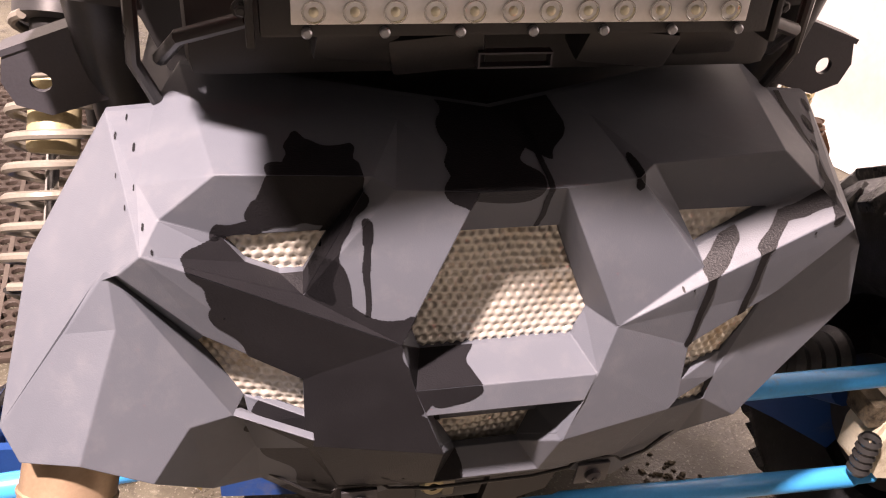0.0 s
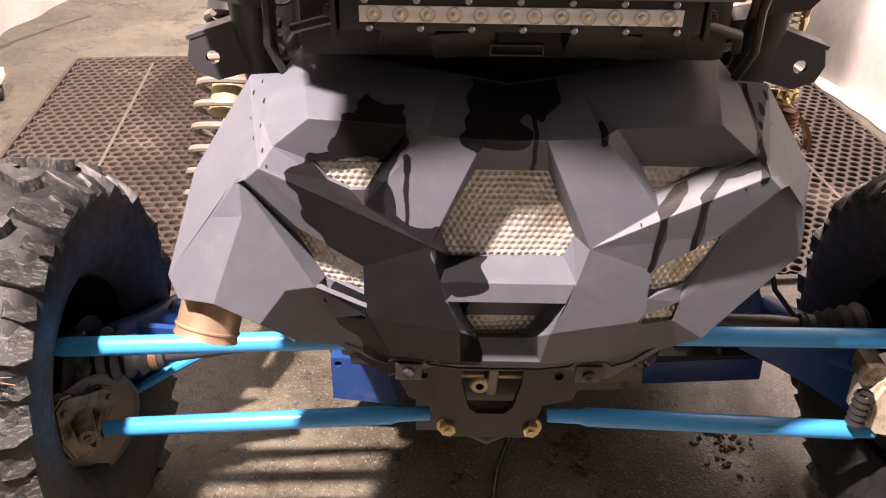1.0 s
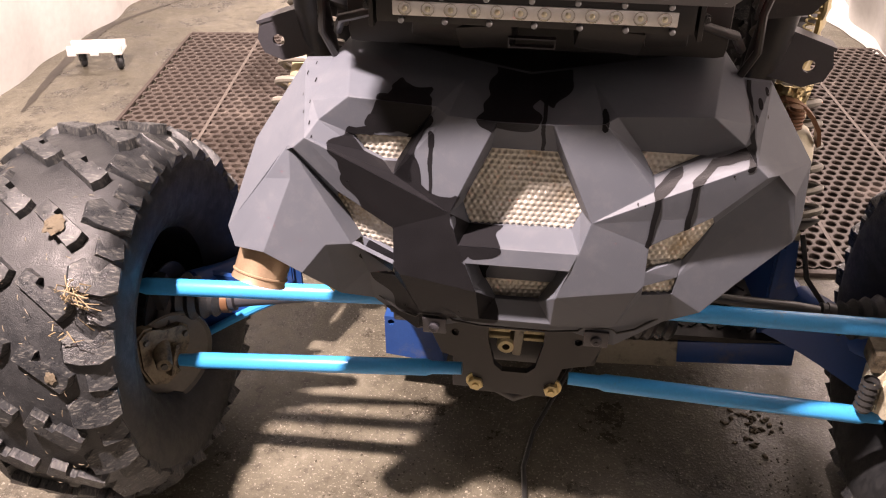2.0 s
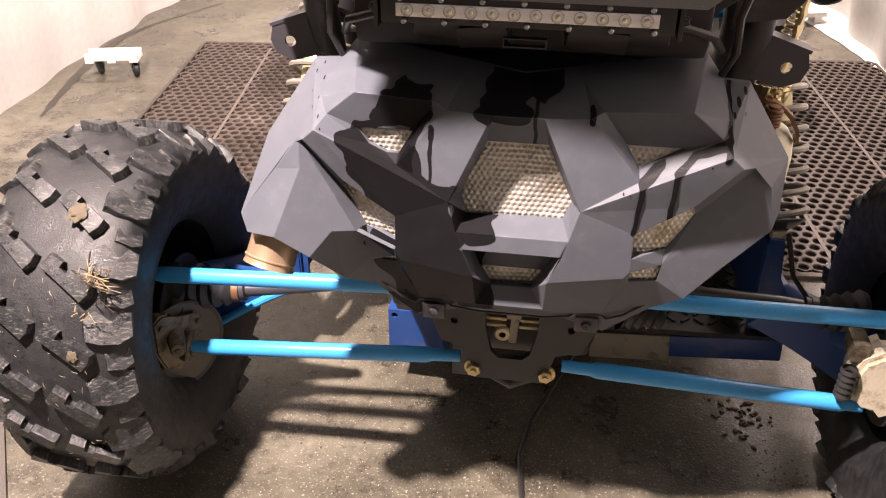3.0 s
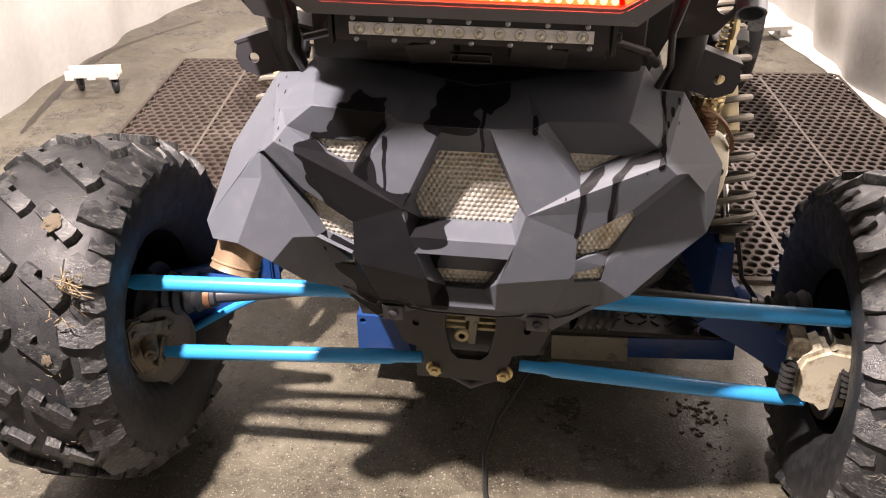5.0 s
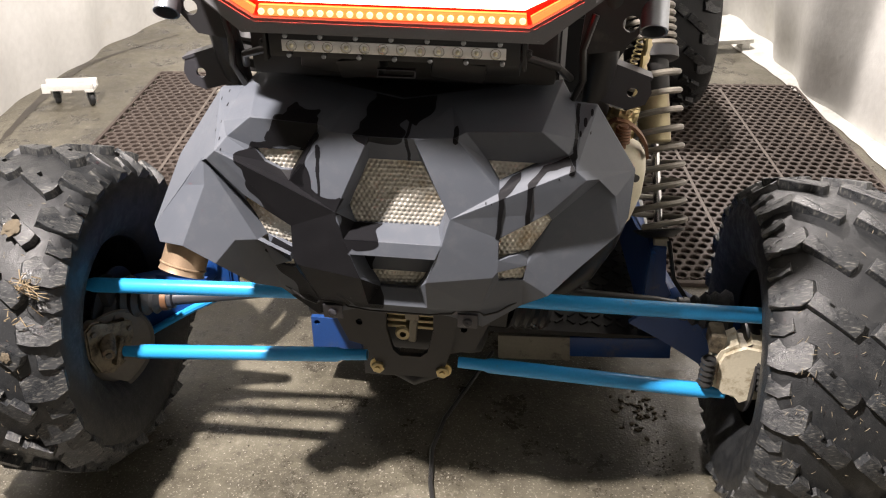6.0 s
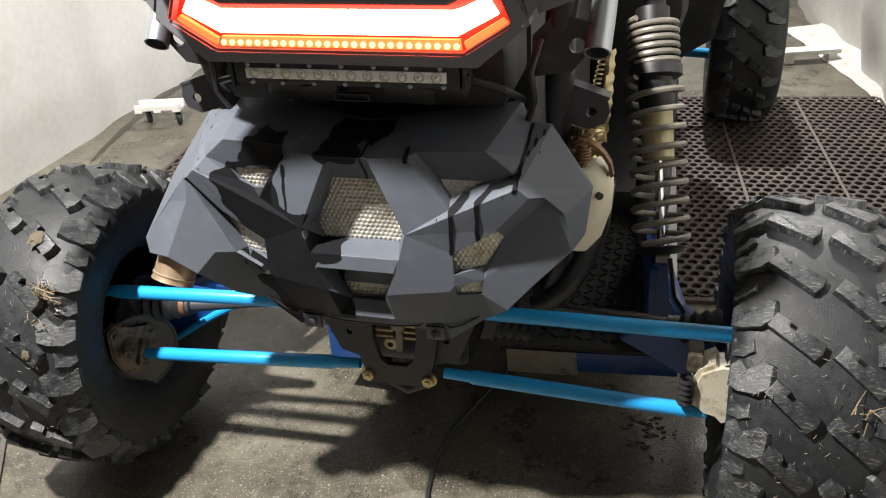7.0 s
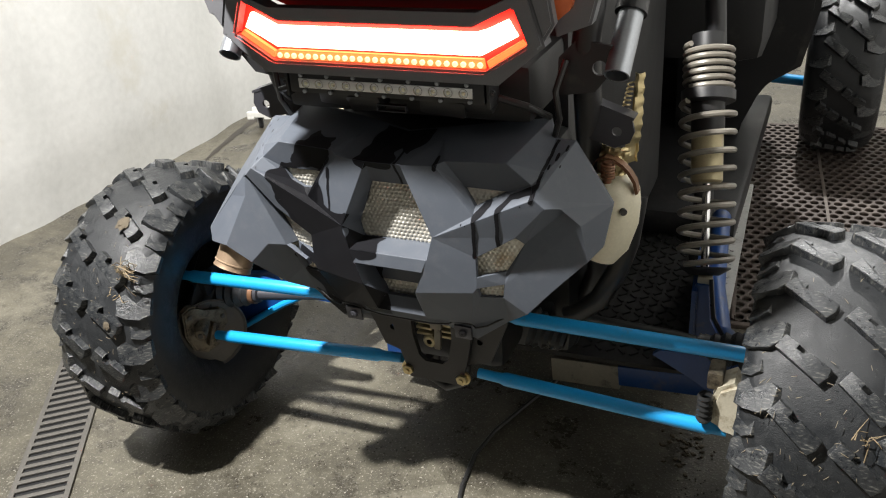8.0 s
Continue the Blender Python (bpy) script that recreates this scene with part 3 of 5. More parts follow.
def rear_cover():
    bm = bmesh.new()
    made = {}

    def corner(key, side):
        x, y, z = COVER[key]
        name = (key, side if x else 0)
        if name not in made:
            made[name] = bm.verts.new((x * side, y, z))
        return made[name]

    def facet(keys, side):
        verts = [corner(k.strip("-"), -side if k[0] == "-" else side) for k in keys.split()]
        bm.faces.new(verts if side > 0 else verts[::-1])

    both = [
        "tc c w wi at", "tc at rt", "w e to ti wi", "c b bm w", "bm e w", "b a f e bm", "at af rt", "af rt q1 ab", "at wi af", "wi ti tb ab af", "rt gt q2 q1",
        "q2 q1 q3 bt", "q5 q6 s6 s5", "q4 q5 v u", "q5 s5 v2", "q5 v2 v", "s5 s6 t5", "s6 t6 t5", "q3 q5 q4",
        "f gr o1 o2 q1", "q1 o2 o3 p1 q6 q5 q3", "o3 o4 p2 p1", "p1 p4 s6 q6", "p4 p3 m s6", "m t6 s6",
    ]
    east = [
        "e f q1 ab tb to", "a f gr B P2 fo", "fo P2 P3 S", "gr B Br", "gr Br o1b o1", "B P2 Br", "Br P2 P3 n m1 p3 p2 o4 o1b", "p3 m m1",
    ]
    west = [
        "e f q1 ab tb tr tq to", "a f gr Bl Pl O fl", "gr Bl Bk", "gr Bk o1b o1", "Bl Pl Bk", "Bk Pl il", "Pl il V X O", "Bk ll o4 o1b",
        "il nr nl V", "Bk il nr ll", "nr Z nl", "nr ll lb p3 Z", "p3 m Z", "ll o3l o3b lb", "o3b lb p3 p2",
    ]
    for keys in both + east:
        facet(keys, 1)
    for keys in both + west:
        facet(keys, -1)
    for keys in ["tc rt -rt", "rt gt -gt -rt", "bt q3 -q3 -bt", "q3 q4 -q4 -q3", "q4 u -u -q4", "u v -v -u", "v2 s5 -s5 -v2", "s5 t5 -t5 -s5"]:
        facet(keys, 1)
    return bm


def thickened(bm, depth):
    """Gives a sheet that faces -y a second skin behind it, joined along every free edge."""
    rim = [e for e in bm.edges if len(e.link_faces) == 1]
    back = {v: bm.verts.new(v.co + Vector((0, depth, 0))) for v in list(bm.verts)}
    for f in list(bm.faces):
        bm.faces.new([back[v] for v in reversed(f.verts)])
    for e in rim:
        a, b = e.verts
        bm.faces.new((a, b, back[b], back[a]))
    return bm


def splash(shapes, wobble, size, name, label, cell=0.0014):
    """A thin film of water on the cover's facets, cut along the outline of the splashes."""

    def depth(p):
        q = p + wobble * Vector((noise.noise(p * size), 0, noise.noise(p * size + Vector((9, 4, 2)))))
        best = 9.0
        for (ax, az), (bx, bz), r in shapes:
            ux, uz, px, pz = bx - ax, bz - az, q.x - ax, q.z - az
            t = min(1, max(0, (px * ux + pz * uz) / max(ux * ux + uz * uz, 1e-9)))
            best = min(best, math.hypot(px - ux * t, pz - uz * t) - r)
        return best

    shell = rear_cover()
    bmesh.ops.triangulate(shell, faces=shell.faces)
    out = bmesh.new()

    def cut(a, b, c, n):
        sides = [((b - a).length, a, b, c), ((c - b).length, b, c, a), ((a - c).length, c, a, b)]
        longest, p, q, o = max(sides, key=lambda e: e[0])
        d = depth((a + b + c) / 3)
        if d > longest + wobble:
            return
        if longest < cell:
            if d < 0:
                out.faces.new([out.verts.new(v + n) for v in (a, b, c)])
            return
        if d < -longest * 1.2 - wobble * 0.5 and longest < 0.02:
            out.faces.new([out.verts.new(v + n) for v in (a, b, c)])
            return
        mid = (p + q) / 2
        cut(p, mid, o, n)
        cut(mid, q, o, n)

    for f in shell.faces:
        n = f.normal.copy()
        if n.dot(f.calc_center_median() - Vector((0, 0.15, 0.66))) < 0:
            n = -n
        cut(*[v.co.copy() for v in f.verts], n * 0.0005)
    shell.free()
    bmesh.ops.remove_doubles(out, verts=out.verts, dist=0.00005)
    film = part(name, out, M_FILM, cover, label)
    return film


cover = part("rear_cover", thickened(rear_cover(), 0.009), M_PLASTIC, car, "faceted grey moulded plastic cover, dusty with wet streaks", angle=1)
cover.data.polygons.foreach_set("use_smooth", [False] * len(cover.data.polygons))
splash(HIGH_SPLASH, 0.005, 60, "wet_patch", "dark glossy wet patch")
# The last two shapes simply darken the cover's top centre.
for patch in (SPLASHES[:-2], SPLASHES[-2:]):
    splash(patch, 0.022, 26, "wet_patch", "dark glossy wet patch")
for run in RUNS:
    splash(run, 0.0022, 45, "water_run", "dark run of water")
for drop in DROPS:
    splash(drop, 0.0003, 90, "water_drop", "dark drop of water", 0.0006)
mod = cover.modifiers.new("edges", "BEVEL")
mod.width, mod.segments, mod.limit_method, mod.angle_limit = 0.0030, 2, "ANGLE", radians(14)


def dimpled(corner, u, v, pitch=0.0083, height=0.0030):
    """A thin sheet with staggered rows of round dents, crumpled."""
    corner, u, v = Vector(corner), Vector(u), Vector(v)
    out = u.cross(v).normalized()
    if out.y > 0:
        out = -out
    step = pitch / 5
    nu, nv = int(u.length / step), int(v.length / step)
    verts, faces = [], []
    for j in range(nv + 1):
        for i in range(nu + 1):
            a, b = i * step, j * step
            x, y = a / pitch, b / (pitch * 0.87)
            best = 9
            for row in (math.floor(y), math.floor(y) + 1):
                sx = x - 0.5 * (row % 2)
                best = min(best, math.hypot((sx - round(sx)) * pitch, (y - row) * pitch * 0.87))
            bumped = height * max(0, math.cos(min(best / (pitch * 0.42), 1) * math.pi / 2)) ** 1.2
            p = corner + u.normalized() * a + v.normalized() * b
            crumple = 0.0045 * noise.noise(p * 17) + 0.0022 * abs(noise.noise(p * 38)) + 0.0010 * noise.noise(p * 70)
            verts.append(p + out * (crumple - bumped))
    for j in range(nv):
        for i in range(nu):
            a = j * (nu + 1) + i
            faces.append((a, a + 1, a + nu + 2, a + nu + 1))
    me = bpy.data.meshes.new("heat_shield")
    me.from_pydata(verts, [], faces)
    me.polygons.foreach_set("use_smooth", [True] * len(me.polygons))
    me.materials.append(M_SHIELD)
    ob = new("heat_shield", me)
    ob.parent = car
    return tagged(ob, "silver dimpled heat shield")


dimpled((-0.10, -0.111, 0.672), (0.20, 0, 0), (0, 0.018, 0.142))
for s in (-1, 1):
    dimpled((s * 0.178 - 0.050, -0.1135, 0.762), (0.100, 0, 0), (0, 0.006, 0.046))
    dimpled((s * 0.158, -0.127, 0.598), (s * 0.084, 0.020, 0), (0, -0.004, 0.124))
dimpled((-0.055, -0.098, 0.545), (0.11, 0, 0), (0, -0.002, 0.055))

# cover screws and small rivets
for s in (-1, 1):
    bm = bmesh.new()
    x = s * 0.115
    box(bm, (x, -0.108, 0.506), (0.034, 0.004, 0.03), turn=(8, 0, 0), bevel=0.0015)
    tube(bm, [(x, -0.108, 0.506), (x, -0.115, 0.505), (x, -0.117, 0.505)], [0.008, 0.008, 0.005], 14)
    tube(bm, [(x, -0.116, 0.505), (x, -0.1185, 0.505)], 0.003, 6)
    part("cover_screw", bm, M_BRACKET, car, "grey flanged screw")

bm = tube(bmesh.new(), [(-0.195, -0.104, 0.549), (-0.165, -0.111, 0.531), (-0.142, -0.111, 0.522), (-0.135, -0.109, 0.527), (-0.096, -0.110, 0.527), (-0.088, -0.112, 0.521), (-0.05, -0.114, 0.517), (0.05, -0.114, 0.517), (0.088, -0.112, 0.521), (0.096, -0.110, 0.527), (0.135, -0.109, 0.527), (0.142, -0.111, 0.522), (0.165, -0.111, 0.531), (0.195, -0.104, 0.549)], 0.0017, 8)
part("cover_lip", bm, M_BLACK, cover, "dark moulded lip")

# -- light bar
bar = tagged(new("light_bar"), "slim black light bar, one row of clear lamps")
bar.parent = car
bm = bmesh.new()
box(bm, (0, -0.082, 0.967), (0.362, 0.05, 0.036), bevel=0.003)
part("housing", bm, M_STEEL_BLACK, bar)
bm = bmesh.new()
box(bm, (0, -0.108, 0.967), (0.322, 0.003, 0.0170), bevel=0.001)
part("reflector_plate", bm, M_SILVER, bar, "bright silver reflector strip")
cup = bmesh.new()
lathe(cup, [(0.0035, 0.004), (0.0042, 0.0025), (0.0058, 0.0015), (0.0072, -0.0015), (0.0079, -0.0015), (0.0079, 0.0)], 20, pose(0, 0, 0, 0, 0, 90))
cup_mesh = finish("reflector_cup", cup, M_CHROME)
dot = bmesh.new()
bmesh.ops.create_uvsphere(dot, u_segments=10, v_segments=6, radius=0.0034)
M_DIODE = surface("pale_diode", (0.78, 0.72, 0.50), (0.86, 0.82, 0.64), (0.2, 0.3), large=50, fine=300)
dot_mesh = finish("diode", dot, M_DIODE)
for k in range(12):
    x = -0.1463 + 0.0266 * k
    for name, me, y in (("reflector_cup", cup_mesh, -0.1098), ("diode", dot_mesh, -0.1102)):
        ob = new(name, me)
        ob.parent = bar
        ob.matrix_basis = pose(x, y, 0.967)
screw = bmesh.new()
tube(screw, [(0, 0.002, 0), (0, -0.0025, 0), (0, -0.0035, 0)], [0.0036, 0.0036, 0.0024], 12)
screw_mesh = finish("screw", screw, M_TUBE)
for k in range(7):
    for z in (0.981, 0.953):
        ob = new("screw", screw_mesh)
        ob.parent = bar
        ob.matrix_basis = pose(-0.155 + 0.0512 * k + (0.004 if z < 0.96 else 0), -0.1085, z)
for s in (-1, 1):
    bm = bmesh.new()
    box(bm, (s * 0.187, -0.085, 0.967), (0.006, 0.045, 0.05), bevel=0.002)
    hexbolt(bm, (s * 0.192, -0.100, 0.967), 0.0045, 0.006)
    part("end_bracket", bm, M_STEEL_BLACK, bar)

# -- tail lamp and its bezel
def ring_plate(outer, inner, y, thick, turn=0.0):
    bm = bmesh.new()
    n = len(outer)
    front = [[bm.verts.new((x, y, z)) for x, z in pts] for pts in (outer, inner)]
    back = [[bm.verts.new((x, y + thick, z)) for x, z in pts] for pts in (outer, inner)]
    for k in range(n):
        j = (k + 1) % n
        bm.faces.new((front[0][k], front[0][j], front[1][j], front[1][k]))
        bm.faces.new((back[0][k], back[1][k], back[1][j], back[0][j]))
        bm.faces.new((front[0][k], back[0][k], back[0][j], front[0][j]))
        bm.faces.new((front[1][k], front[1][j], back[1][j], back[1][k]))
    return bm


def mirrored(half):
    return half + [(-x, z) for x, z in half[::-1]]


lamp = tagged(new("tail_lamp"), "wide angular tail lamp lit bright red and white")
lamp.parent = car
BEZEL_OUT = [(0.212, 0.989), (0.288, 1.052), (0.262, 1.135), (0.188, 1.097)]
BEZEL_IN = [(0.192, 1.010), (0.261, 1.053), (0.239, 1.108), (0.174, 1.077)]
bm = ring_plate(mirrored(BEZEL_OUT), mirrored(BEZEL_IN), -0.13, 0.035)
bmesh.ops.bevel(bm, geom=[e for e in bm.edges if all(abs(v.co.y + 0.13) < 1e-4 for v in e.verts)], offset=0.004, segments=2, affect="EDGES")
part("bezel", bm, M_BEZEL, lamp, "dark grey angular bezel")
bm = bmesh.new()
slab(bm, mirrored([(0.193, 1.009), (0.262, 1.053), (0.240, 1.109), (0.174, 1.079)]), 0.02, pose(0, -0.108, 0))
part("lens", bm, M_LAMP_RIM, lamp, "glowing red lens")
bm = bmesh.new()
slab(bm, mirrored([(0.188, 1.0115), (0.186, 1.0265)]), 0.008, pose(0, -0.118, 0))
part("bead_tray", bm, M_LAMP_TRAY, lamp, "amber glowing tray")
for s in (-1, 1):
    bm = bmesh.new()
    slab(bm, [(0.196, 1.013), (0.256, 1.051), (0.249, 1.058), (0.192, 1.0235)], 0.008, pose(0, -0.1185, 0) @ Matrix.Diagonal((s, 1, 1, 1)))
    part("tray_wing", bm, M_LAMP_TRAY, lamp, "amber glowing tray end")
bm = bmesh.new()
slab(bm, mirrored([(0.184, 1.0325), (0.243, 1.0635), (0.228, 1.088), (0.181, 1.0665)]), 0.012, pose(0, -0.123, 0), bevel=0.003)
part("light_guide", bm, M_LAMP, lamp, "white-hot light strip")
bm = bmesh.new()
slab(bm, mirrored([(0.186, 1.092), (0.262, 1.128), (0.258, 1.134), (0.185, 1.099)]), 0.02, pose(0, -0.134, 0), bevel=0.002)
part("bezel_lip", bm, M_BEZEL, lamp, "raised upper lip of the bezel")
for s in (-1, 1):
    bm = bmesh.new()
    slab(bm, [(0.262, 1.129), (0.285, 1.058), (0.302, 1.085), (0.284, 1.19), (0.262, 1.19)], 0.02, pose(0, -0.128, 0) @ Matrix.Diagonal((s, 1, 1, 1)), bevel=0.004)
    part("bezel_arm", bm, M_BEZEL, lamp)
bead = bmesh.new()
bmesh.ops.create_uvsphere(bead, u_segments=10, v_segments=6, radius=0.0048)
bead_mesh = finish("lamp_bead", bead, M_LAMP_BEAD)
for k in range(27):
    ob = new("lamp_bead", bead_mesh)
    ob.parent = lamp
    ob.matrix_basis = pose(-0.182 + 0.0140 * k, -0.121, 1.0180)
bm = bmesh.new()
slab(bm, mirrored([(0.170, 1.085), (0.262, 1.118), (0.262, 1.20)]), 0.02, pose(0, -0.072, 0))
part("centre_panel", bm, M_BLACK, lamp, "glossy black inner panel")
for s in (-1, 1):
    bm = bmesh.new()
    slab(bm, [(0.300, 1.085), (0.318, 1.10), (0.335, 1.16), (0.290, 1.16), (0.285, 1.11)], 0.02, pose(0, -0.10, 0) @ Matrix.Diagonal((s, 1, 1, 1)))
    part("side_marker", bm, M_AMBER, lamp, "orange side marker lens")
    bm = bmesh.new()
    slab(bm, [(0.292, 1.055), (0.345, 1.075), (0.37, 1.17), (0.266, 1.17)], 0.03, pose(0, -0.085, 0) @ Matrix.Diagonal((s, 1, 1, 1)), bevel=0.004)
    part("cheek_panel", bm, M_BEZEL, lamp)

# -- bodywork behind the lamp, tubes and brackets
bm = bmesh.new()
box(bm, (0, 0.01, 1.09), (0.36, 0.14, 0.20), bevel=0.02)
part("tailgate", bm, M_BLACK, car, "black tailgate moulding")
bm = bmesh.new()
box(bm, (0, 0.06, 0.945), (0.47, 0.20, 0.10), bevel=0.015)
part("latch_tray", bm, M_BLACK, car)
for x, z, w, t in ((-0.115, 0.938, 0.06, 6), (-0.055, 0.93, 0.07, -8), (0.09, 0.932, 0.08, 8), (0.155, 0.94, 0.05, -4)):
    part("latch_bracket", box(bmesh.new(), (x, -0.062, z), (w, 0.03, 0.034), turn=(22, t, t), bevel=0.005), M_STEEL_BLACK, car)
bm = ring_plate(mirrored([(0.028, 0.917), (0.028, 0.929)]), mirrored([(0.0265, 0.9185), (0.0265, 0.9275)]), -0.085, 0.01)
part("latch_plate", bm, M_BRACKET, car)
for s in (-1, 1):
    bm = bmesh.new()
    tube(bm, [(s * 0.255, -0.005, 0.90), (s * 0.235, -0.06, 0.935), (s * 0.19, -0.07, 0.95)], 0.006, 10)
    part("strap", bm, M_HOSE, car)
# Unseen slab, added and sized to throw shade on the cover's upper facets.
bm = bmesh.new()
slab(bm, [(-0.298, -0.265), (0.27, -0.265), (0.27, 0.0), (-0.298, 0.0)], 0.075, pose(0, 0, 1.255, -90), bevel=0.006)
part("cover_shade_slab", bm, M_BLACK, car, "unseen black slab above the lamp that shades the cover")
for s in (-1, 1):
    bm = bmesh.new()
    tube(bm, [(s * 0.369, -0.017, 0.980), (s * 0.371, 0.028, 1.025), (s * 0.372, 0.08, 1.075)], 0.0205, 24, caps=False)
    tube(bm, [(s * 0.369, -0.017, 0.980), (s * 0.372, 0.08, 1.075)], 0.017, 24, caps=False)
    lathe_m = pose(s * 0.369, -0.017, 0.980, -46)
    for r0, r1 in ((0.0205, 0.017),):
        ring = [[bm.verts.new(lathe_m @ Vector((r * math.cos(a), r * math.sin(a) , 0))) for a in (2 * math.pi * k / 24 for k in range(24))] for r in (r0, r1)]
        for k in range(24):
            bm.faces.new((ring[0][k], ring[0][(k + 1) % 24], ring[1][(k + 1) % 24], ring[1][k]))
    part("bumper_tube", bm, M_TUBE, car, "cut grey steel tube, open end")
    bm = bmesh.new()
    tube(bm, [(s * 0.371, 0.062, 1.058), (s * 0.372, 0.10, 1.10), (s * 0.36, 0.2, 1.3)], 0.026, 18)
    part("tube_sleeve", bm, M_STEEL_BLACK, car)
    bm = bmesh.new()
    holed_slab(bm, [(0.265, 0.935), (0.330, 0.945), (0.362, 0.985), (0.372, 1.02), (0.30, 1.03), (0.27, 1.0)], (0.338, 0.985), 0.0125, 0.008, pose(0, 0.0, 0) @ Matrix.Diagonal((s, 1, 1, 1)))
    part("gusset_plate", bm, M_STEEL_BLACK, car, "black plate with a round hole")
    bm = bmesh.new()
    holed_slab(bm, [(0.300, 0.905), (0.330, 0.905), (0.381, 0.885), (0.386, 0.862), (0.378, 0.842), (0.352, 0.832), (0.306, 0.845)], (0.356, 0.861), 0.0085, 0.006, pose(0, 0.05, 0) @ Matrix.Diagonal((s, 1, 1, 1)))
    box(bm, (s * 0.343, 0.064, 0.899), (0.088, 0.03, 0.005), turn=(0, s * 19, 0))
    part("mounting_tab", bm, M_BRACKET, car, "grey steel tab with a bolt hole")
    bm = bmesh.new()
    tube(bm, [(s * 0.300, 0.09, 0.80), (s * 0.305, 0.05, 0.92), (s * 0.31, 0.02, 1.02), (s * 0.33, 0.02, 1.2)], 0.024, 16)
    tube(bm, [(s * 0.300, 0.09, 0.80), (s * 0.29, 0.2, 0.5), (s * 0.22, 0.22, 0.30)], 0.022, 16)
    part("frame_tube", bm, M_STEEL_BLACK, car)
    bm = bmesh.new()
    tube(bm, [(s * 0.262, 0.0, 0.865), (s * 0.274, -0.012, 0.90), (s * 0.270, -0.02, 0.95), (s * 0.285, -0.01, 1.0)], 0.0055, 10)
    part("breather_hose", bm, M_HOSE, car)

# -- dark engine bay
bm = bmesh.new()
box(bm, (0, 0.62, 0.70), (0.50, 0.95, 0.80), bevel=0.04)
part("engine_bay", bm, M_BLACK, car, "dark engine bay and liner")
bm = bmesh.new()
box(bm, (0, 0.12, 0.72), (0.50, 0.10, 0.22), bevel=0.03)
box(bm, (0.02, 0.16, 0.44), (0.24, 0.26, 0.24), bevel=0.03)
part("gearcase", bm, M_BLACK, car)
bm = bmesh.new()
box(bm, (0, 1.2, 1.12), (1.02, 1.3, 0.12), bevel=0.04)
part("cargo_bed", bm, M_BLACK, car, "black underside of the cargo bed")
for s in (-1, 1):
    bm = bmesh.new()
    slab(bm, [(0.2, 0.2), (0.40, 0.2), (0.446, 0.43), (0.488, 0.455), (0.588, 0.52), (0.625, 0.70), (0.625, 1.1), (0.2, 1.1)], 0.30, pose(0, 1.6, 0) @ Matrix.Diagonal((s, 1, 1, 1)), bevel=0.02)
    part("side_panel", bm, M_BLACK, car, "black inner fender liner")
    bm = bmesh.new()
    tube(bm, [(s * 0.43, 0.66, 0.30), (s * 0.43, 0.72, 0.80), (s * 0.40, 0.75, 1.1)], 0.024, 14)
    part("frame_tube", bm, M_STEEL_BLACK, car)

# -- hitch plate with the brass fitting behind its window
bm = bmesh.new()
bm = ring_plate(mirrored([(0.058, 0.300), (0.075, 0.36), (0.088, 0.43), (0.090, 0.515)]), mirrored([(0.020, 0.347), (0.033, 0.360), (0.044, 0.410), (0.044, 0.47)]), -0.014, 0.012)
bmesh.ops.transform(bm, matrix=pose(0, -0.10, 0, 0, 0, 0) @ pose(0, 0.10, 0), verts=bm.verts)
part("hitch_plate", bm, M_STEEL_BLACK, car, "black steel hitch plate with a window")
for s in (-1, 1):
    bm = bmesh.new()
    holed_slab(bm, [(0.070, 0.345), (0.085, 0.49), (0.150, 0.51), (0.160, 0.46), (0.120, 0.36)], (0.098, 0.405), 0.007, 0.01, pose(0, 0.004, 0) @ Matrix.Diagonal((s, 1, 1, 1)))
    part("hitch_ear", bm, M_STEEL_BLACK, car)
bm = bmesh.new()
box(bm, (0, 0.066, 0.41), (0.10, 0.02, 0.13), bevel=0.004)
part("fitting_plate", bm, M_STEEL_BLACK, car)
fitting = tagged(new("drain_fitting"), "tarnished brass fitting behind the hitch window")
fitting.parent = car
part("bush", lathe(bmesh.new(), [(0.006, 0.010), (0.012, 0.010), (0.0155, 0.006), (0.0155, -0.03)], 22, pose(-0.016, 0.014, 0.383, 0, 0, -90)), M_GOLD, fitting, "round brass bush")
part("clip", box(bmesh.new(), (0.003, 0.010, 0.398), (0.015, 0.012, 0.064), turn=(0, 4, 0), bevel=0.004), M_SCUFF, fitting, "dull silvery clip")
part("clip_head", box(bmesh.new(), (0.002, 0.008, 0.426), (0.026, 0.012, 0.016), bevel=0.003), M_SCUFF, fitting)
for k in range(3):
    for x, w in ((-0.028, 0.036), (0.028, 0.034)):
        part("fin", box(bmesh.new(), (x, 0.016, 0.398 + 0.014 * k), (w, 0.014, 0.006), bevel=0.0018), M_GOLD, fitting)
for s in (-1, 1):
    part("mounting_bolt", hexbolt(bmesh.new(), (s * 0.0615, -0.006, 0.318), 0.0125, 0.016), M_BRASS, car, "yellow zinc hexagon bolt")
bm = bmesh.new()
tube(bm, [(-0.045, 0.05, 0.31), (-0.04, 0.045, 0.265), (0, 0.04, 0.248), (0.04, 0.045, 0.265), (0.045, 0.05, 0.31)], 0.012, 12)
part("tow_loop", bm, M_STEEL_BLACK, car)
bm = bmesh.new()
box(bm, (-0.075, 0.09, 0.26), (0.075, 0.01, 0.09), bevel=0.002)
part("stone_guard", bm, M_STEEL_BLACK, car)

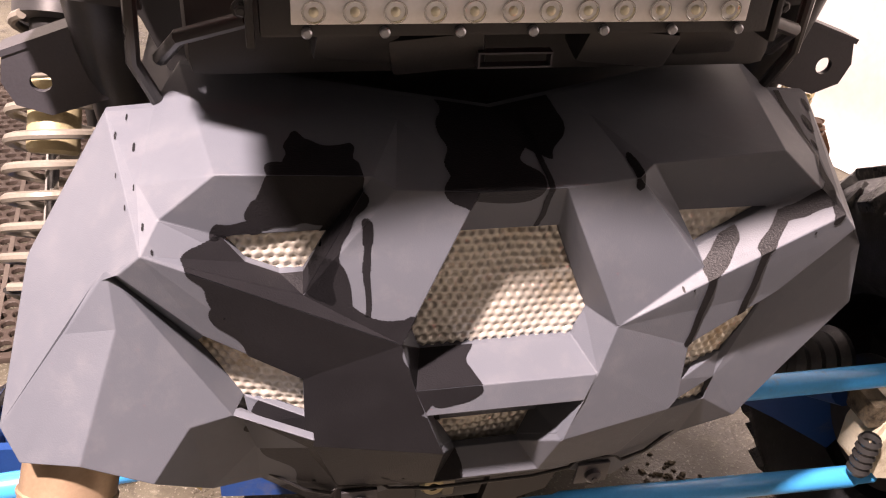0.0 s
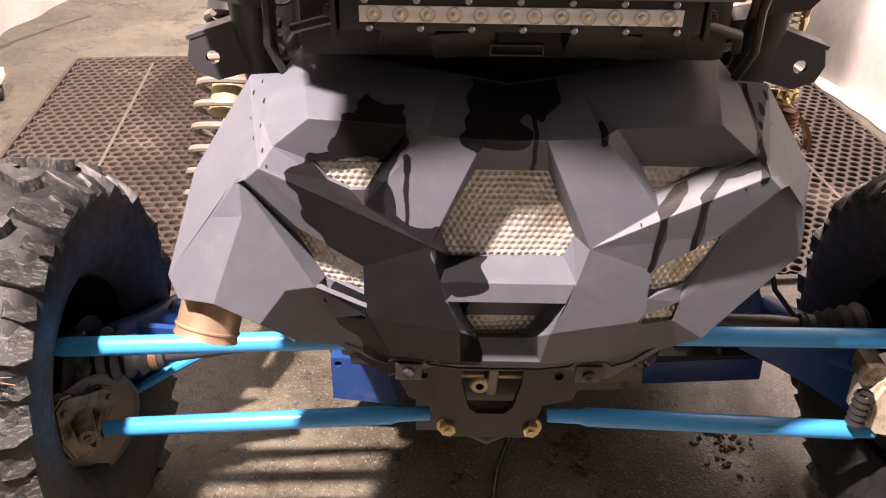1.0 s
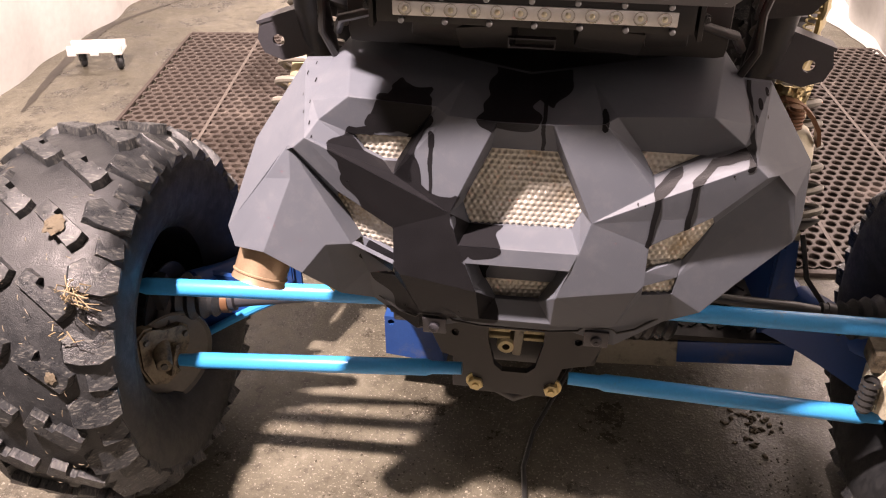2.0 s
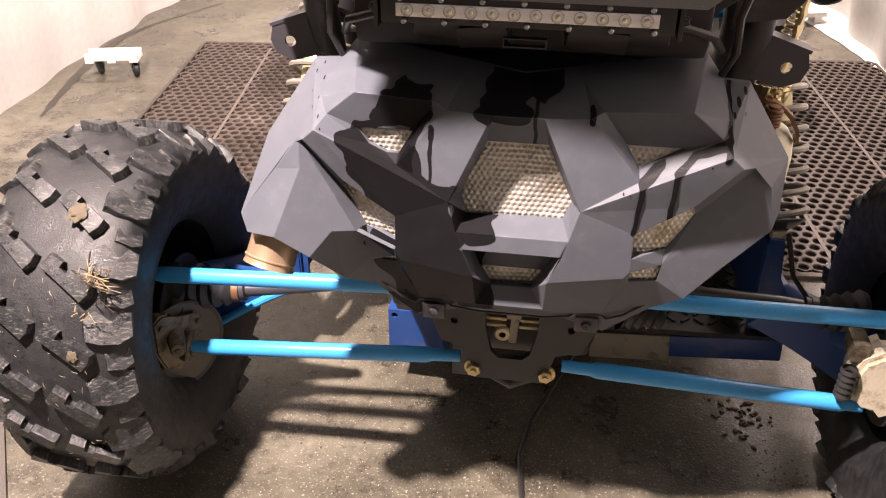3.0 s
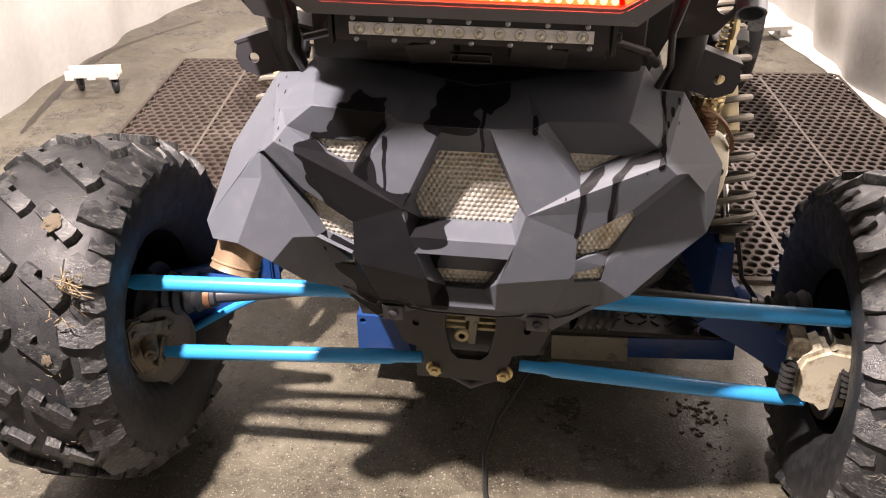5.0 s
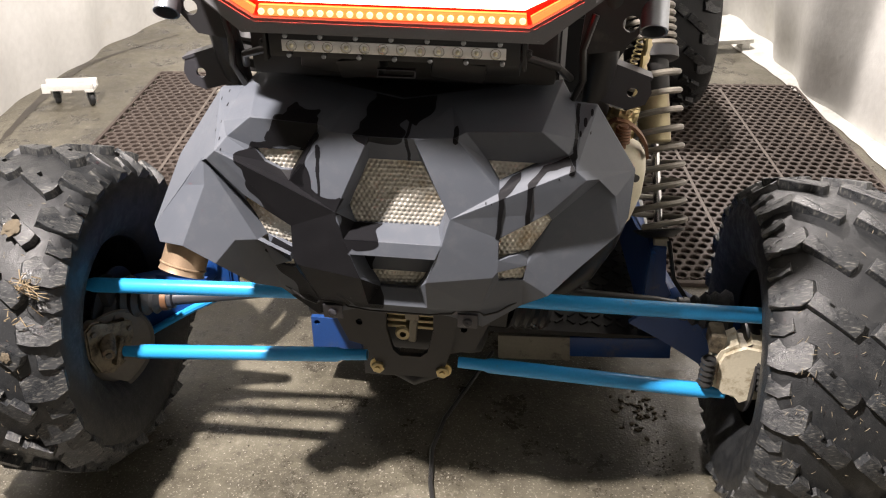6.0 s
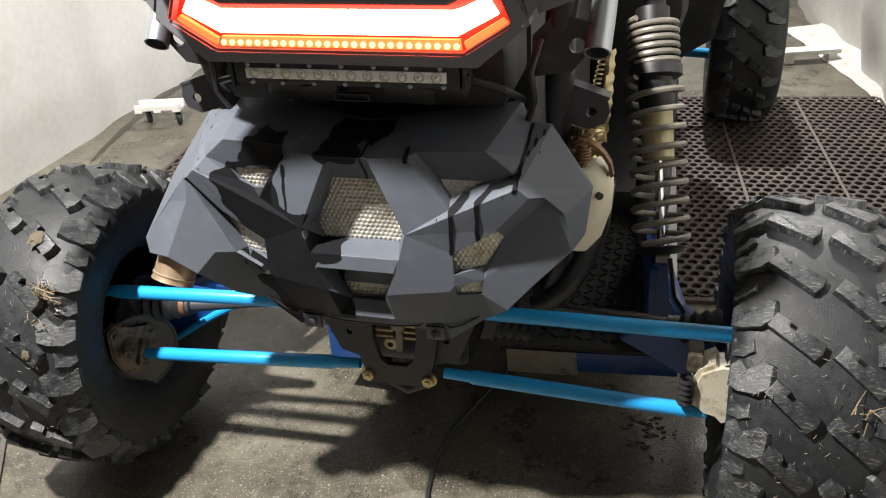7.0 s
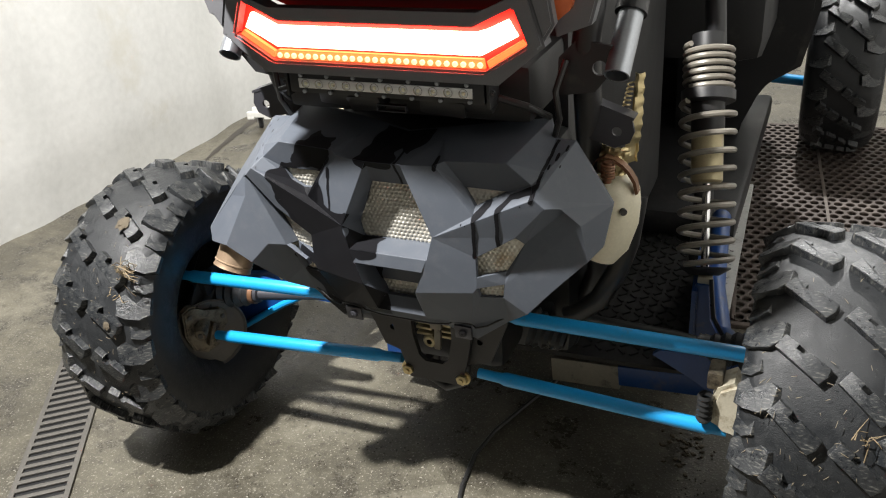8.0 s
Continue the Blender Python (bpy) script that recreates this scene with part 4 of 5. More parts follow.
# -- rear crossmember and tread plate
bm = bmesh.new()
box(bm, (0.424, 0.34, 0.161), (0.224, 0.06, 0.054), turn=(0, -4, 0), bevel=0.004)
part("crossmember", bm, M_BLUE_DARK, car, "deep blue steel crossmember end")
bm = bmesh.new()
box(bm, (0.232, 0.342, 0.140), (0.165, 0.058, 0.066), turn=(0, -3, 0), bevel=0.003)
part("crossmember_plate", bm, M_SCUFF, car, "scuffed bare grey section")
bm = bmesh.new()
holed_slab(bm, [(-0.275, 0.115), (-0.275, 0.212), (-0.18, 0.212), (-0.15, 0.10)], (-0.262, 0.198), 0.007, 0.05, pose(0, 0.27, 0))
part("crossmember", bm, M_BLUE_DARK, car, "deep blue bracket with bolt hole")
bm = bmesh.new()
slab(bm, [(-0.27, 0.29), (0.53, 0.315), (0.515, 0.80), (0.50, 1.36), (-0.43, 1.36), (-0.40, 0.6)], 0.012, pose(0, 0, 0.198, -90))
rnd = random.Random(4)
for i in range(11):
    for j in range(34):
        x, y = 0.20 + 0.028 * i, 0.345 + 0.028 * j
        if x < 0.478 - 0.03 * (y - 0.31):
            box(bm, (x, y, 0.2), (0.022, 0.006, 0.0045), turn=(0, 0, 45 if (i + j) % 2 else -45))
part("skid_plate", bm, M_DIAMOND, car, "black diamond tread plate")
# Brighter strip along the tread plate's edge, ribbed like the plate.
bm = bmesh.new()
slab(bm, [(0.486, 0.345), (0.532, 0.345), (0.518, 0.80), (0.500, 1.35), (0.466, 1.35), (0.480, 0.80)], 0.008, pose(0, 0, 0.2115, -90), bevel=0.002)
for k in range(26):
    y = 0.37 + 0.037 * k
    box(bm, (0.507 - 0.034 * (y - 0.37), y, 0.2115), (0.018, 0.005, 0.004), turn=(0, 0, 40 if k % 2 else -40))
part("skid_rail", bm, M_BRIGHT_EDGE, car, "bright metal edge strip")

# -- suspension
def rod(name, a, b, r, label):
    """A painted radius rod, squeezed narrower at both ends."""
    a, b = Vector(a), Vector(b)
    bm = bmesh.new()
    tube(bm, [a, a.lerp(b, 0.02), a.lerp(b, 0.10), a.lerp(b, 0.12), a.lerp(b, 0.93), a.lerp(b, 0.95), b], [r * 0.72, r * 0.75, r * 0.78, r, r, r * 0.8, r * 0.75], 20)
    return part(name, bm, M_BLUE, car, label)


for s in (-1, 1):
    rod("radius_rod", (s * 0.088, 0.012, 0.322), (s * 0.585, 0.010, 0.283 if s < 0 else 0.302), 0.0145, "sky blue lower radius rod")
    rod("radius_rod", (s * 0.105, 0.03, 0.462 if s > 0 else 0.452), (s * 0.655, 0.010, 0.480 if s > 0 else 0.438), 0.0145, "sky blue upper radius rod")
    bm = bmesh.new()
    back, rise = (0.0, 0.0) if s < 0 else (0.07, 0.02)
    tube(bm, [(s * 0.10, 0.10 + back, 0.40), (s * 0.21, 0.10 + back, 0.40), (s * 0.215, 0.10 + back, 0.40)], [0.045, 0.045, 0.02], 16)
    tube(bm, [(s * 0.2, 0.10 + back, 0.398), (s * 0.30, 0.10 + back, 0.388 + rise * 0.4), (s * 0.46, 0.095 + back, 0.368 + rise), (s * 0.50, 0.092 + back, 0.364 + rise), (s * 0.502, 0.092 + back, 0.364 + rise), (s * 0.53, 0.09 + back, 0.360 + rise)], [0.006, 0.008, 0.0135, 0.0145, 0.021, 0.021], 14)
    # East shaft gets a black copy of the finish, as painted shade.
    part("drive_shaft", bm, M_BRACKET if s < 0 else M_HOSE, car, "dull grey drive shaft" if s < 0 else "drive shaft coloured black for the shade it lies in")
    bm = bmesh.new()
    prof = []
    for k in range(9):
        t = k / 8
        prof.append((0.024 + 0.020 * t + (0.004 if k % 2 else -0.003), s * (0.525 + 0.08 * t)))
    lathe(bm, prof, 20, pose(0, 0.09 + back, 0.360 + rise))
    part("rubber_boot", bm, M_RUBBER, car, "ribbed black rubber boot")
    # East band is blackened too: shade put into its colour.
    part("boot_band", tube(bmesh.new(), [(s * 0.512, 0.091 + back, 0.362 + rise), (s * 0.524, 0.09 + back, 0.361 + rise)], 0.0235, 20), M_RUST if s < 0 else M_STEEL_BLACK, car, "rusty boot band" if s < 0 else "boot band coloured black for the shade it lies in")
    # trailing arm
    bm = bmesh.new()
    tube(bm, [(s * 0.60, 0.12, 0.36), (s * 0.575, 0.24, 0.30), (s * 0.535, 0.36, 0.27)], [0.03, 0.034, 0.03], 14)
    part("trailing_arm", bm, M_BLUE_DARK, car, "blue box-section trailing arm")
    bm = bmesh.new()
    slab(bm, [(0.462, 0.20), (0.462, 0.40), (0.470, 0.415), (0.496, 0.415), (0.505, 0.33), (0.545, 0.25), (0.545, 0.20)], 0.008, pose(0, 0.335, 0) @ Matrix.Diagonal((s, 1, 1, 1)))
    part("shock_clevis", bm, M_BLUE_DARK, car, "blue shock mount plate")
    bm = bmesh.new()
    slab(bm, [(-0.02, 0.235), (-0.02, 0.405), (0.03, 0.415), (0.16, 0.37), (0.42, 0.33), (0.42, 0.235)], 0.012, pose(s * 0.474, 0.345, 0, 0, 0, 90 + s * 5) @ Matrix.Diagonal((1, 1, 1, 1)), bevel=0.003)
    part("arm_side", bm, M_BLUE_DARK, car, "deep blue side plate of the arm")
    bm = bmesh.new()
    slab(bm, [(0.415, 0.338), (0.43, 0.352), (0.60, 0.365), (0.665, 0.215), (0.65, 0.190), (0.60, 0.225), (0.54, 0.266), (0.488, 0.299)], 0.012, pose(0, 0.16, 0) @ Matrix.Diagonal((s, 1, 1, 1)))
    flange = part("arm_flange", bm, M_BLUE_DARK, car, "blue triangular arm plate")
    # Light along the plate's lower edge, painted on as a brighter blue bar.
    if s < 0:
        part("flange_lit_edge", tube(bmesh.new(), [(s * 0.655, 0.155, 0.188), (s * 0.60, 0.155, 0.226), (s * 0.54, 0.155, 0.267), (s * 0.488, 0.156, 0.300), (s * 0.415, 0.158, 0.340)], 0.0085, 10), M_BLUE, flange, "lit lower edge of the plate, painted in brighter blue")
    bm = bmesh.new()
    slab(bm, [(0.50, 0.31), (0.66, 0.31), (0.66, 0.23), (0.54, 0.23)], 0.008, pose(0, 0.25, 0) @ Matrix.Diagonal((s, 1, 1, 1)))
    part("arm_plate", bm, M_BLUE_DARK, car)
    bm = bmesh.new()
    tube(bm, [(s * 0.53, 0.36, 0.26), (s * 0.48, 0.62, 0.25), (s * 0.45, 0.95, 0.28)], 0.026, 14)
    part("arm_tube", bm, M_BLUE_DARK, car, "deep blue lower arm tube")
    # brake line
    bm = bmesh.new()
    tube(bm, [(s * 0.50, 0.34, 0.43), (s * 0.515, 0.30, 0.36), (s * 0.56, 0.26, 0.31), (s * 0.62, 0.22, 0.33)], 0.005, 8)
    part("brake_line", bm, M_HOSE, car)
    # shock absorber
    top, low = Vector((s * 0.425, 0.615, 0.86)), Vector((s * 0.484, 0.365, 0.41))
    shock = tagged(new("shock_absorber"), "coil-over shock with pale spring and brass body")
    shock.parent = car
    axis = (low - top)
    length = axis.length
    axis.normalize()
    up = axis.orthogonal().normalized()
    side = axis.cross(up)

    def coil(r, wire, d0, d1, turns, steps=18):
        n = int(turns * steps)
        return tube(bmesh.new(), [top + axis * (d0 + (d1 - d0) * k / n) + r * (math.cos(2 * math.pi * k / steps) * up + math.sin(2 * math.pi * k / steps) * side) for k in range(n + 1)], wire, 8)

    part("upper_spring", coil(0.050, 0.0062, 0.005, 0.10, 6), M_SPRING, shock)
    part("main_spring", coil(0.056, 0.0068, 0.13, length - 0.035, 9.0), M_SPRING, shock)
    part("spring_collar", tube(bmesh.new(), [top + axis * 0.10, top + axis * 0.104, top + axis * 0.126, top + axis * 0.13], [0.05, 0.058, 0.058, 0.05], 24), M_STEEL_BLACK, shock)
    part("body_tube", tube(bmesh.new(), [top + axis * -0.02, top + axis * 0.19, top + axis * 0.195], [0.036, 0.036, 0.034], 24), M_BLACK, shock)
    part("brass_body", tube(bmesh.new(), [top + axis * 0.195, top + axis * 0.20, top + axis * 0.30, top + axis * 0.305], [0.032, 0.034, 0.034, 0.03], 24), M_GOLD, shock, "gold anodised body")
    part("piston_rod", tube(bmesh.new(), [top + axis * 0.30, low], 0.009, 16), M_CHROME, shock)
    part("spring_seat", tube(bmesh.new(), [low - axis * 0.030, low - axis * 0.026, low - axis * 0.012], [0.054, 0.054, 0.03], 24), M_STEEL_BLACK, shock)
    part("lower_eye", box(bmesh.new(), low + axis * 0.012, (0.03, 0.03, 0.06), bevel=0.006), M_CREAM, shock)

# -- exhaust tail pipe, silencer and clamp spring
bm = bmesh.new()
A, Bq = Vector((-0.330, -0.115, 0.672)), Vector((-0.350, -0.158, 0.596))
tube(bm, [A, A.lerp(Bq, 0.6), Bq.lerp(A, 0.06), Bq], [0.036, 0.036, 0.036, 0.0375], 28, caps=False)
tube(bm, [Bq, A], [0.0345, 0.033], 28, caps=False)
tube(bm, [A, A.lerp(Bq, 0.1)], 0.033, 28)
part("tail_pipe", bm, M_COPPER, car, "heat-tinted copper-brown exhaust tip")
part("pipe_band", tube(bmesh.new(), [Bq.lerp(A, 0.10), Bq.lerp(A, 0.115), Bq.lerp(A, 0.135), Bq.lerp(A, 0.15)], [0.0362, 0.0378, 0.0378, 0.0362], 28, caps=False), M_COPPER, car)
bm = bmesh.new()
slab(bm, [(-0.250, 0.575), (-0.318, 0.655), (-0.318, 0.665), (-0.248, 0.590)], 0.05, pose(0, -0.140, 0))
part("shield_lip", bm, M_BRASS, car)
bm = bmesh.new()
tube(bm, [(0.338, 0.078, 0.772), (0.339, 0.078, 0.768), (0.340, 0.077, 0.758), (0.341, 0.076, 0.744), (0.341, 0.075, 0.72), (0.339, 0.072, 0.685), (0.330, 0.066, 0.640), (0.322, 0.060, 0.612), (0.320, 0.06, 0.606)], [0.006, 0.026, 0.043, 0.052, 0.055, 0.055, 0.050, 0.036, 0.01], 32)
silencer = part("silencer", bm, M_CERAMIC, car, "cream ceramic-coated silencer can")
# Raised black disc paints the shaded inside of a hole.
part("hole_disc", tube(bmesh.new(), [(0.372, 0.034, 0.722), (0.377, 0.026, 0.722)], [0.006, 0.0065], 14), M_HOSE, silencer, "black disc painted as a hole's shaded inside")
rows, bm = [], bmesh.new()
for k in range(25):
    t = k / 24
    z = 0.945 - 0.168 * t
    west = 0.366 + 0.004 * (1 - t) - 0.016 * max(0, t - 0.55) / 0.45 * (1 if t < 0.9 else 0.4)
    east = 0.386 - 0.006 * t - (0.010 if t > 0.55 else 0) * (t - 0.55) + 0.0015 * math.sin(k * 1.9)
    rows.append([bm.verts.new((west + (east - west) * i / 4, 0.118 - 0.010 * math.sin(i * 0.8 + 2.2 * t) + 0.004 * noise.noise(Vector((i * 0.9, k * 0.45, 3))), z + 0.002 * noise.noise(Vector((i, k * 0.5, 8))))) for i in range(5)])
for r0, r1 in zip(rows, rows[1:]):
    for i in range(4):
        bm.faces.new((r0[i], r0[i + 1], r1[i + 1], r1[i]))
part("silencer_bracket", thickened(bm, 0.0025), M_BRASS, car, "creased brass-coloured bracket reaching up from the silencer", angle=25)
bm = tube(bmesh.new(), [(0.366 + 0.006 * math.cos(k * 0.7) - 0.00018 * k, 0.108 + 0.006 * math.sin(k * 0.7), 0.930 - 0.0009 * k) for k in range(60)], 0.0016, 6)
part("return_spring", bm, M_BRASS, car, "small brass coil spring")
bm = bmesh.new()
grid = [[bm.verts.new((0.304 + 0.0034 * i + 0.006 * j / 15, 0.088 - 0.030 * math.sin(i * 0.14) + 0.012 * abs(noise.noise(Vector((i * 0.42, j * 0.42, 2)))), 0.772 + 0.0034 * j + 0.002 * noise.noise(Vector((i * 0.5, j * 0.5, 7))))) for i in range(20)] for j in range(17)]
for j in range(16):
    for i in range(19):
        bm.faces.new((grid[j][i], grid[j][i + 1], grid[j + 1][i + 1], grid[j + 1][i]))
part("foil_wrap", thickened(bm, 0.002), M_BRASS, car, "crumpled brass-coloured heat foil", angle=20)
STRAP = [(0.314, 0.792), (0.322, 0.806), (0.337, 0.815), (0.354, 0.811), (0.368, 0.802), (0.380, 0.790), (0.391, 0.772), (0.396, 0.750)]
bm = bmesh.new()
rows = [[bm.verts.new((x * q, y + 0.0006 * k, z - 0.003 * (1 - q) * 100)) for q, y in ((1, 0.044), (1, 0.062), (0.988, 0.062), (0.988, 0.044))] for k, (x, z) in enumerate(STRAP)]
for r0, r1 in zip(rows, rows[1:]):
    for k in range(4):
        bm.faces.new((r0[k], r0[(k + 1) % 4], r1[(k + 1) % 4], r1[k]))
bm.faces.new(rows[0])
bm.faces.new(rows[-1])
clamp = part("exhaust_clamp", bm, M_RUST, car, "brown rusty flat clamp strap")
part("clamp_spring", tube(bmesh.new(), [(0.347 + 0.0105 * math.cos(k * 0.55), 0.028 + 0.0105 * math.sin(k * 0.55), 0.812 - 0.00046 * k) for k in range(60)], 0.0024, 6), M_RUST, clamp, "rusty coil spring")
part("spring_bolt", tube(bmesh.new(), [(0.347, 0.028, 0.814), (0.346, 0.027, 0.776)], 0.008, 12), M_RUST, clamp)
bm = bmesh.new()
tube(bm, [(0.375, 0.15, 0.70), (0.366, 0.125, 0.612), (0.347, 0.12, 0.547), (0.312, 0.12, 0.477), (0.270, 0.115, 0.440), (0.245, 0.11, 0.432)], [0.020, 0.021, 0.021, 0.021, 0.020, 0.018], 18)
part("rubber_duct", bm, M_HOSE, car, "black rubber duct")
part("inner_boot", lathe(bmesh.new(), [(0.020 + 0.002 * k + (0.006 if k % 2 else 0), 0.262 - 0.008 * k) for k in range(10)], 24, pose(0, 0.085, 0.455, 0, 14, 0)), M_HOSE, car, "ribbed black drive shaft boot")

# -- wheels
R_TYRE = 0.320


def tyre_profile():
    half = [(0.150, 0.094), (0.170, 0.113), (0.212, 0.129), (0.254, 0.135), (0.282, 0.129), (0.300, 0.114), (0.311, 0.088), (0.317, 0.044)]
    return [(r, -x) for r, x in half] + [(0.3180, 0.0)] + [(r, x) for r, x in half[::-1]]


def lug(outline, height, draft=0.86, bow=0.0):
    """A tread block: outline in x (across) and y (round the tyre), rising in z."""
    bm = bmesh.new()
    n = len(outline)
    cx, cy = sum(p[0] for p in outline) / n, sum(p[1] for p in outline) / n
    levels = []
    for z, k in ((-0.012, 1.02), (height * 0.70, 1.0), (height * 0.92, (1 + draft) / 2 + 0.015), (height, draft - 0.015)):
        levels.append([bm.verts.new((cx + (x - cx) * k, cy + (y - cy) * k, z - (y * y) / (2 * R_TYRE) - bow * x * x)) for x, y in outline])
    for l0, l1 in zip(levels, levels[1:]):
        for k in range(n):
            bm.faces.new((l0[k], l0[(k + 1) % n], l1[(k + 1) % n], l1[k]))
    bm.faces.new(levels[-1])
    return finish("tread_lug", bm, M_LUG, 30)


def ramp_lug(outline, high, low):
    """A shoulder block that rises from its leading edge to a steep step at its trailing edge."""
    bm = bmesh.new()
    n = len(outline)
    y0, y1 = min(p[1] for p in outline), max(p[1] for p in outline)
    cx = sum(p[0] for p in outline) / n
    levels = []
    for z, k in ((-0.014, 1.06), (0.55, 1.0), (0.90, 0.97), (1.0, 0.90)):
        ring = []
        for x, y in outline:
            rise = low + (high - low) * (y1 - y) / (y1 - y0)
            ring.append(bm.verts.new((cx + (x - cx) * k, y * (0.5 + 0.5 * k), (z if z < 0 else z * rise) - y * y / (2 * R_TYRE))))
        levels.append(ring)
    for l0, l1 in zip(levels, levels[1:]):
        for k in range(n):
            bm.faces.new((l0[k], l0[(k + 1) % n], l1[(k + 1) % n], l1[k]))
    bm.faces.new(levels[-1])
    return finish("tread_lug", bm, M_LUG, 30)


CENTRE_LUG = lug([(1.04 * x, 1.12 * y) for x, y in ((-0.041, 0.016), (-0.026, 0.036), (-0.006, 0.024), (-0.011, 0.016), (0.001, 0.008), (0.008, 0.013), (0.041, -0.008), (0.036, -0.021), (0.024, -0.031))], 0.0165, 0.95)
LONG_LUG = ramp_lug([(-0.034, -0.020), (-0.036, 0.012), (-0.020, 0.026), (0.012, 0.028), (0.036, 0.020), (0.037, -0.016), (0.016, -0.027), (-0.014, -0.026)], 0.0150, 0.0010)
SHORT_LUG = ramp_lug([(-0.020, -0.017), (-0.021, 0.011), (-0.008, 0.020), (0.018, 0.019), (0.022, -0.013), (0.006, -0.021)], 0.0125, 0.0008)


def wheel(place, turn, lean_out, rim_label):
    bm = bmesh.new()
    lathe(bm, tyre_profile(), 96)
    tyre = part("tyre", bm, M_RUBBER, car, "muddy black knobbly off-road tyre", pose(*place, 0, lean_out), angle=60)
    count = 19
    for k in range(count):
        for kind, x, phase, r, lean in ((CENTRE_LUG, -0.046, 0.0, 0.3155, -3), (CENTRE_LUG, 0.048, 0.42, 0.3155, 3), (LONG_LUG, -0.106, 0.62, 0.2990, -33), (LONG_LUG, 0.106, 0.10, 0.2990, 33), (SHORT_LUG, -0.116, 0.12, 0.2885, -44), (SHORT_LUG, 0.116, 0.60, 0.2885, 44)):
            ob = new("tread_lug", kind)
            ob.parent = tyre
            ob.matrix_basis = pose(0, 0, 0, turn + 360 * (k + phase) / count) @ pose(x, 0, r, 0, lean, random.uniform(-3, 3))
    s = 1 if place[0] > 0 else -1
    bm = bmesh.new()
    lathe(bm, [(0.160, -0.088), (0.150, -0.085), (0.146, -0.06), (0.142, 0.0), (0.146, 0.06), (0.150, 0.085), (0.160, 0.088)], 64)
    lathe(bm, [(0.0, s * 0.03), (0.06, s * 0.03), (0.143, s * 0.012)], 48)
    for k in range(8):
        a = k * math.pi / 4
        tube(bm, [(s * 0.02, 0.03 * math.cos(a), 0.03 * math.sin(a)), (s * 0.02, 0.143 * math.cos(a), 0.143 * math.sin(a))], 0.014, 8)
    part("rim", bm, M_NAVY, car, rim_label, pose(*place, 0, lean_out))
    return tyre


WEST_WHEEL, EAST_WHEEL = Vector((-0.712, 0.078, 0.335)), Vector((0.740, 0.115, 0.335))
for s, hub_at in ((-1, WEST_WHEEL), (1, EAST_WHEEL)):
    wheel(hub_at, 4 if s < 0 else 6, -2 if s < 0 else 0, "steel rim, its blue darkened for shade")
    # Disc and knuckle both take the plain black coat.
    bm = bmesh.new()
    lathe(bm, [(0.0, -0.02), (0.05, -0.02), (0.06, -0.0055), (0.06, 0.0), (0.095, 0.002), (0.095, 0.0055), (0.0, 0.01)], 40, pose(s * 0.622, 0.075, 0.330) @ Matrix.Diagonal((s, 1, 1, 1)))
    part("brake_disc", bm, M_STEEL_BLACK, car, "plain black brake disc")
    bm = bmesh.new()
    box(bm, (s * 0.622, 0.06, 0.36), (0.03, 0.05, 0.13), turn=(10, 0, 0), bevel=0.012)
    part("knuckle", bm, M_STEEL_BLACK, car, "plain black knuckle casting")
# brake caliper on the east side
bm = bmesh.new()
slab(bm, [(0.556, 0.322), (0.553, 0.372), (0.562, 0.402), (0.590, 0.420), (0.598, 0.408), (0.610, 0.408), (0.616, 0.422), (0.645, 0.418), (0.65, 0.30), (0.626, 0.294), (0.612, 0.302), (0.596, 0.300), (0.578, 0.312)], 0.06, pose(0, -0.005, 0), bevel=0.008)
cal = part("brake_caliper", bm, M_CREAM, car, "cream painted brake caliper")
for x in (0.543, 0.640):
    bm = bmesh.new()
    prof = [(0.012 + 0.003 * (k % 2), -0.03 + 0.006 * k) for k in range(11)]
    lathe(bm, prof, 14, pose(x, -0.005, 0.36, 0, 90, 0))
    part("slider_boot", bm, M_HOSE, cal, "dark ribbed slider boot")
bm = bmesh.new()
box(bm, (0.556, 0.03, 0.412), (0.028, 0.05, 0.036), bevel=0.005)
part("mount_block", bm, M_HUB, cal)
# west hub detail
HUB = pose(-0.603, 0.0, 0.302, 0, 0, 65)
bm = bmesh.new()
slab(bm, [(-0.050, 0.062), (-0.030, 0.072), (-0.012, 0.066), (0.004, 0.046), (0.042, 0.040), (0.058, 0.024), (0.056, -0.008), (0.034, -0.026), (0.024, -0.056), (-0.008, -0.064), (-0.040, -0.044), (-0.054, 0.0)], 0.020, HUB, bevel=0.004)
hub = part("hub_carrier", bm, M_HUB, car, "tan muddy hub carrier casting")
bm = bmesh.new()
tube(bm, [(-0.612, 0.0, 0.318), (-0.596, -0.026, 0.316), (-0.587, -0.042, 0.314), (-0.586, -0.044, 0.314)], [0.017, 0.015, 0.0135, 0.012], 22)
hub_boss = part("hub_boss", bm, M_HUB, hub, "worn cylindrical boss")
# Black disc on the boss's end, painting the bore's shade.
part("boss_hole", tube(bmesh.new(), [(-0.587, -0.043, 0.314), (-0.5845, -0.0465, 0.3138)], 0.006, 14), M_HOSE, hub_boss, "black disc painted as the bore's shaded inside")
for u, z in ((0.044, 0.018), (0.020, -0.040), (-0.036, 0.050)):
    part("hub_bolt", tube(bmesh.new(), [HUB @ Vector((u, -0.001, z)), HUB @ Vector((u, -0.006, z))], 0.0055, 6), M_IRON, hub)
part("hub_rib", box(bmesh.new(), HUB @ Vector((0.006, -0.006, -0.012)), (0.010, 0.016, 0.060), turn=(0, 24, 65), bevel=0.003), M_HUB, hub)
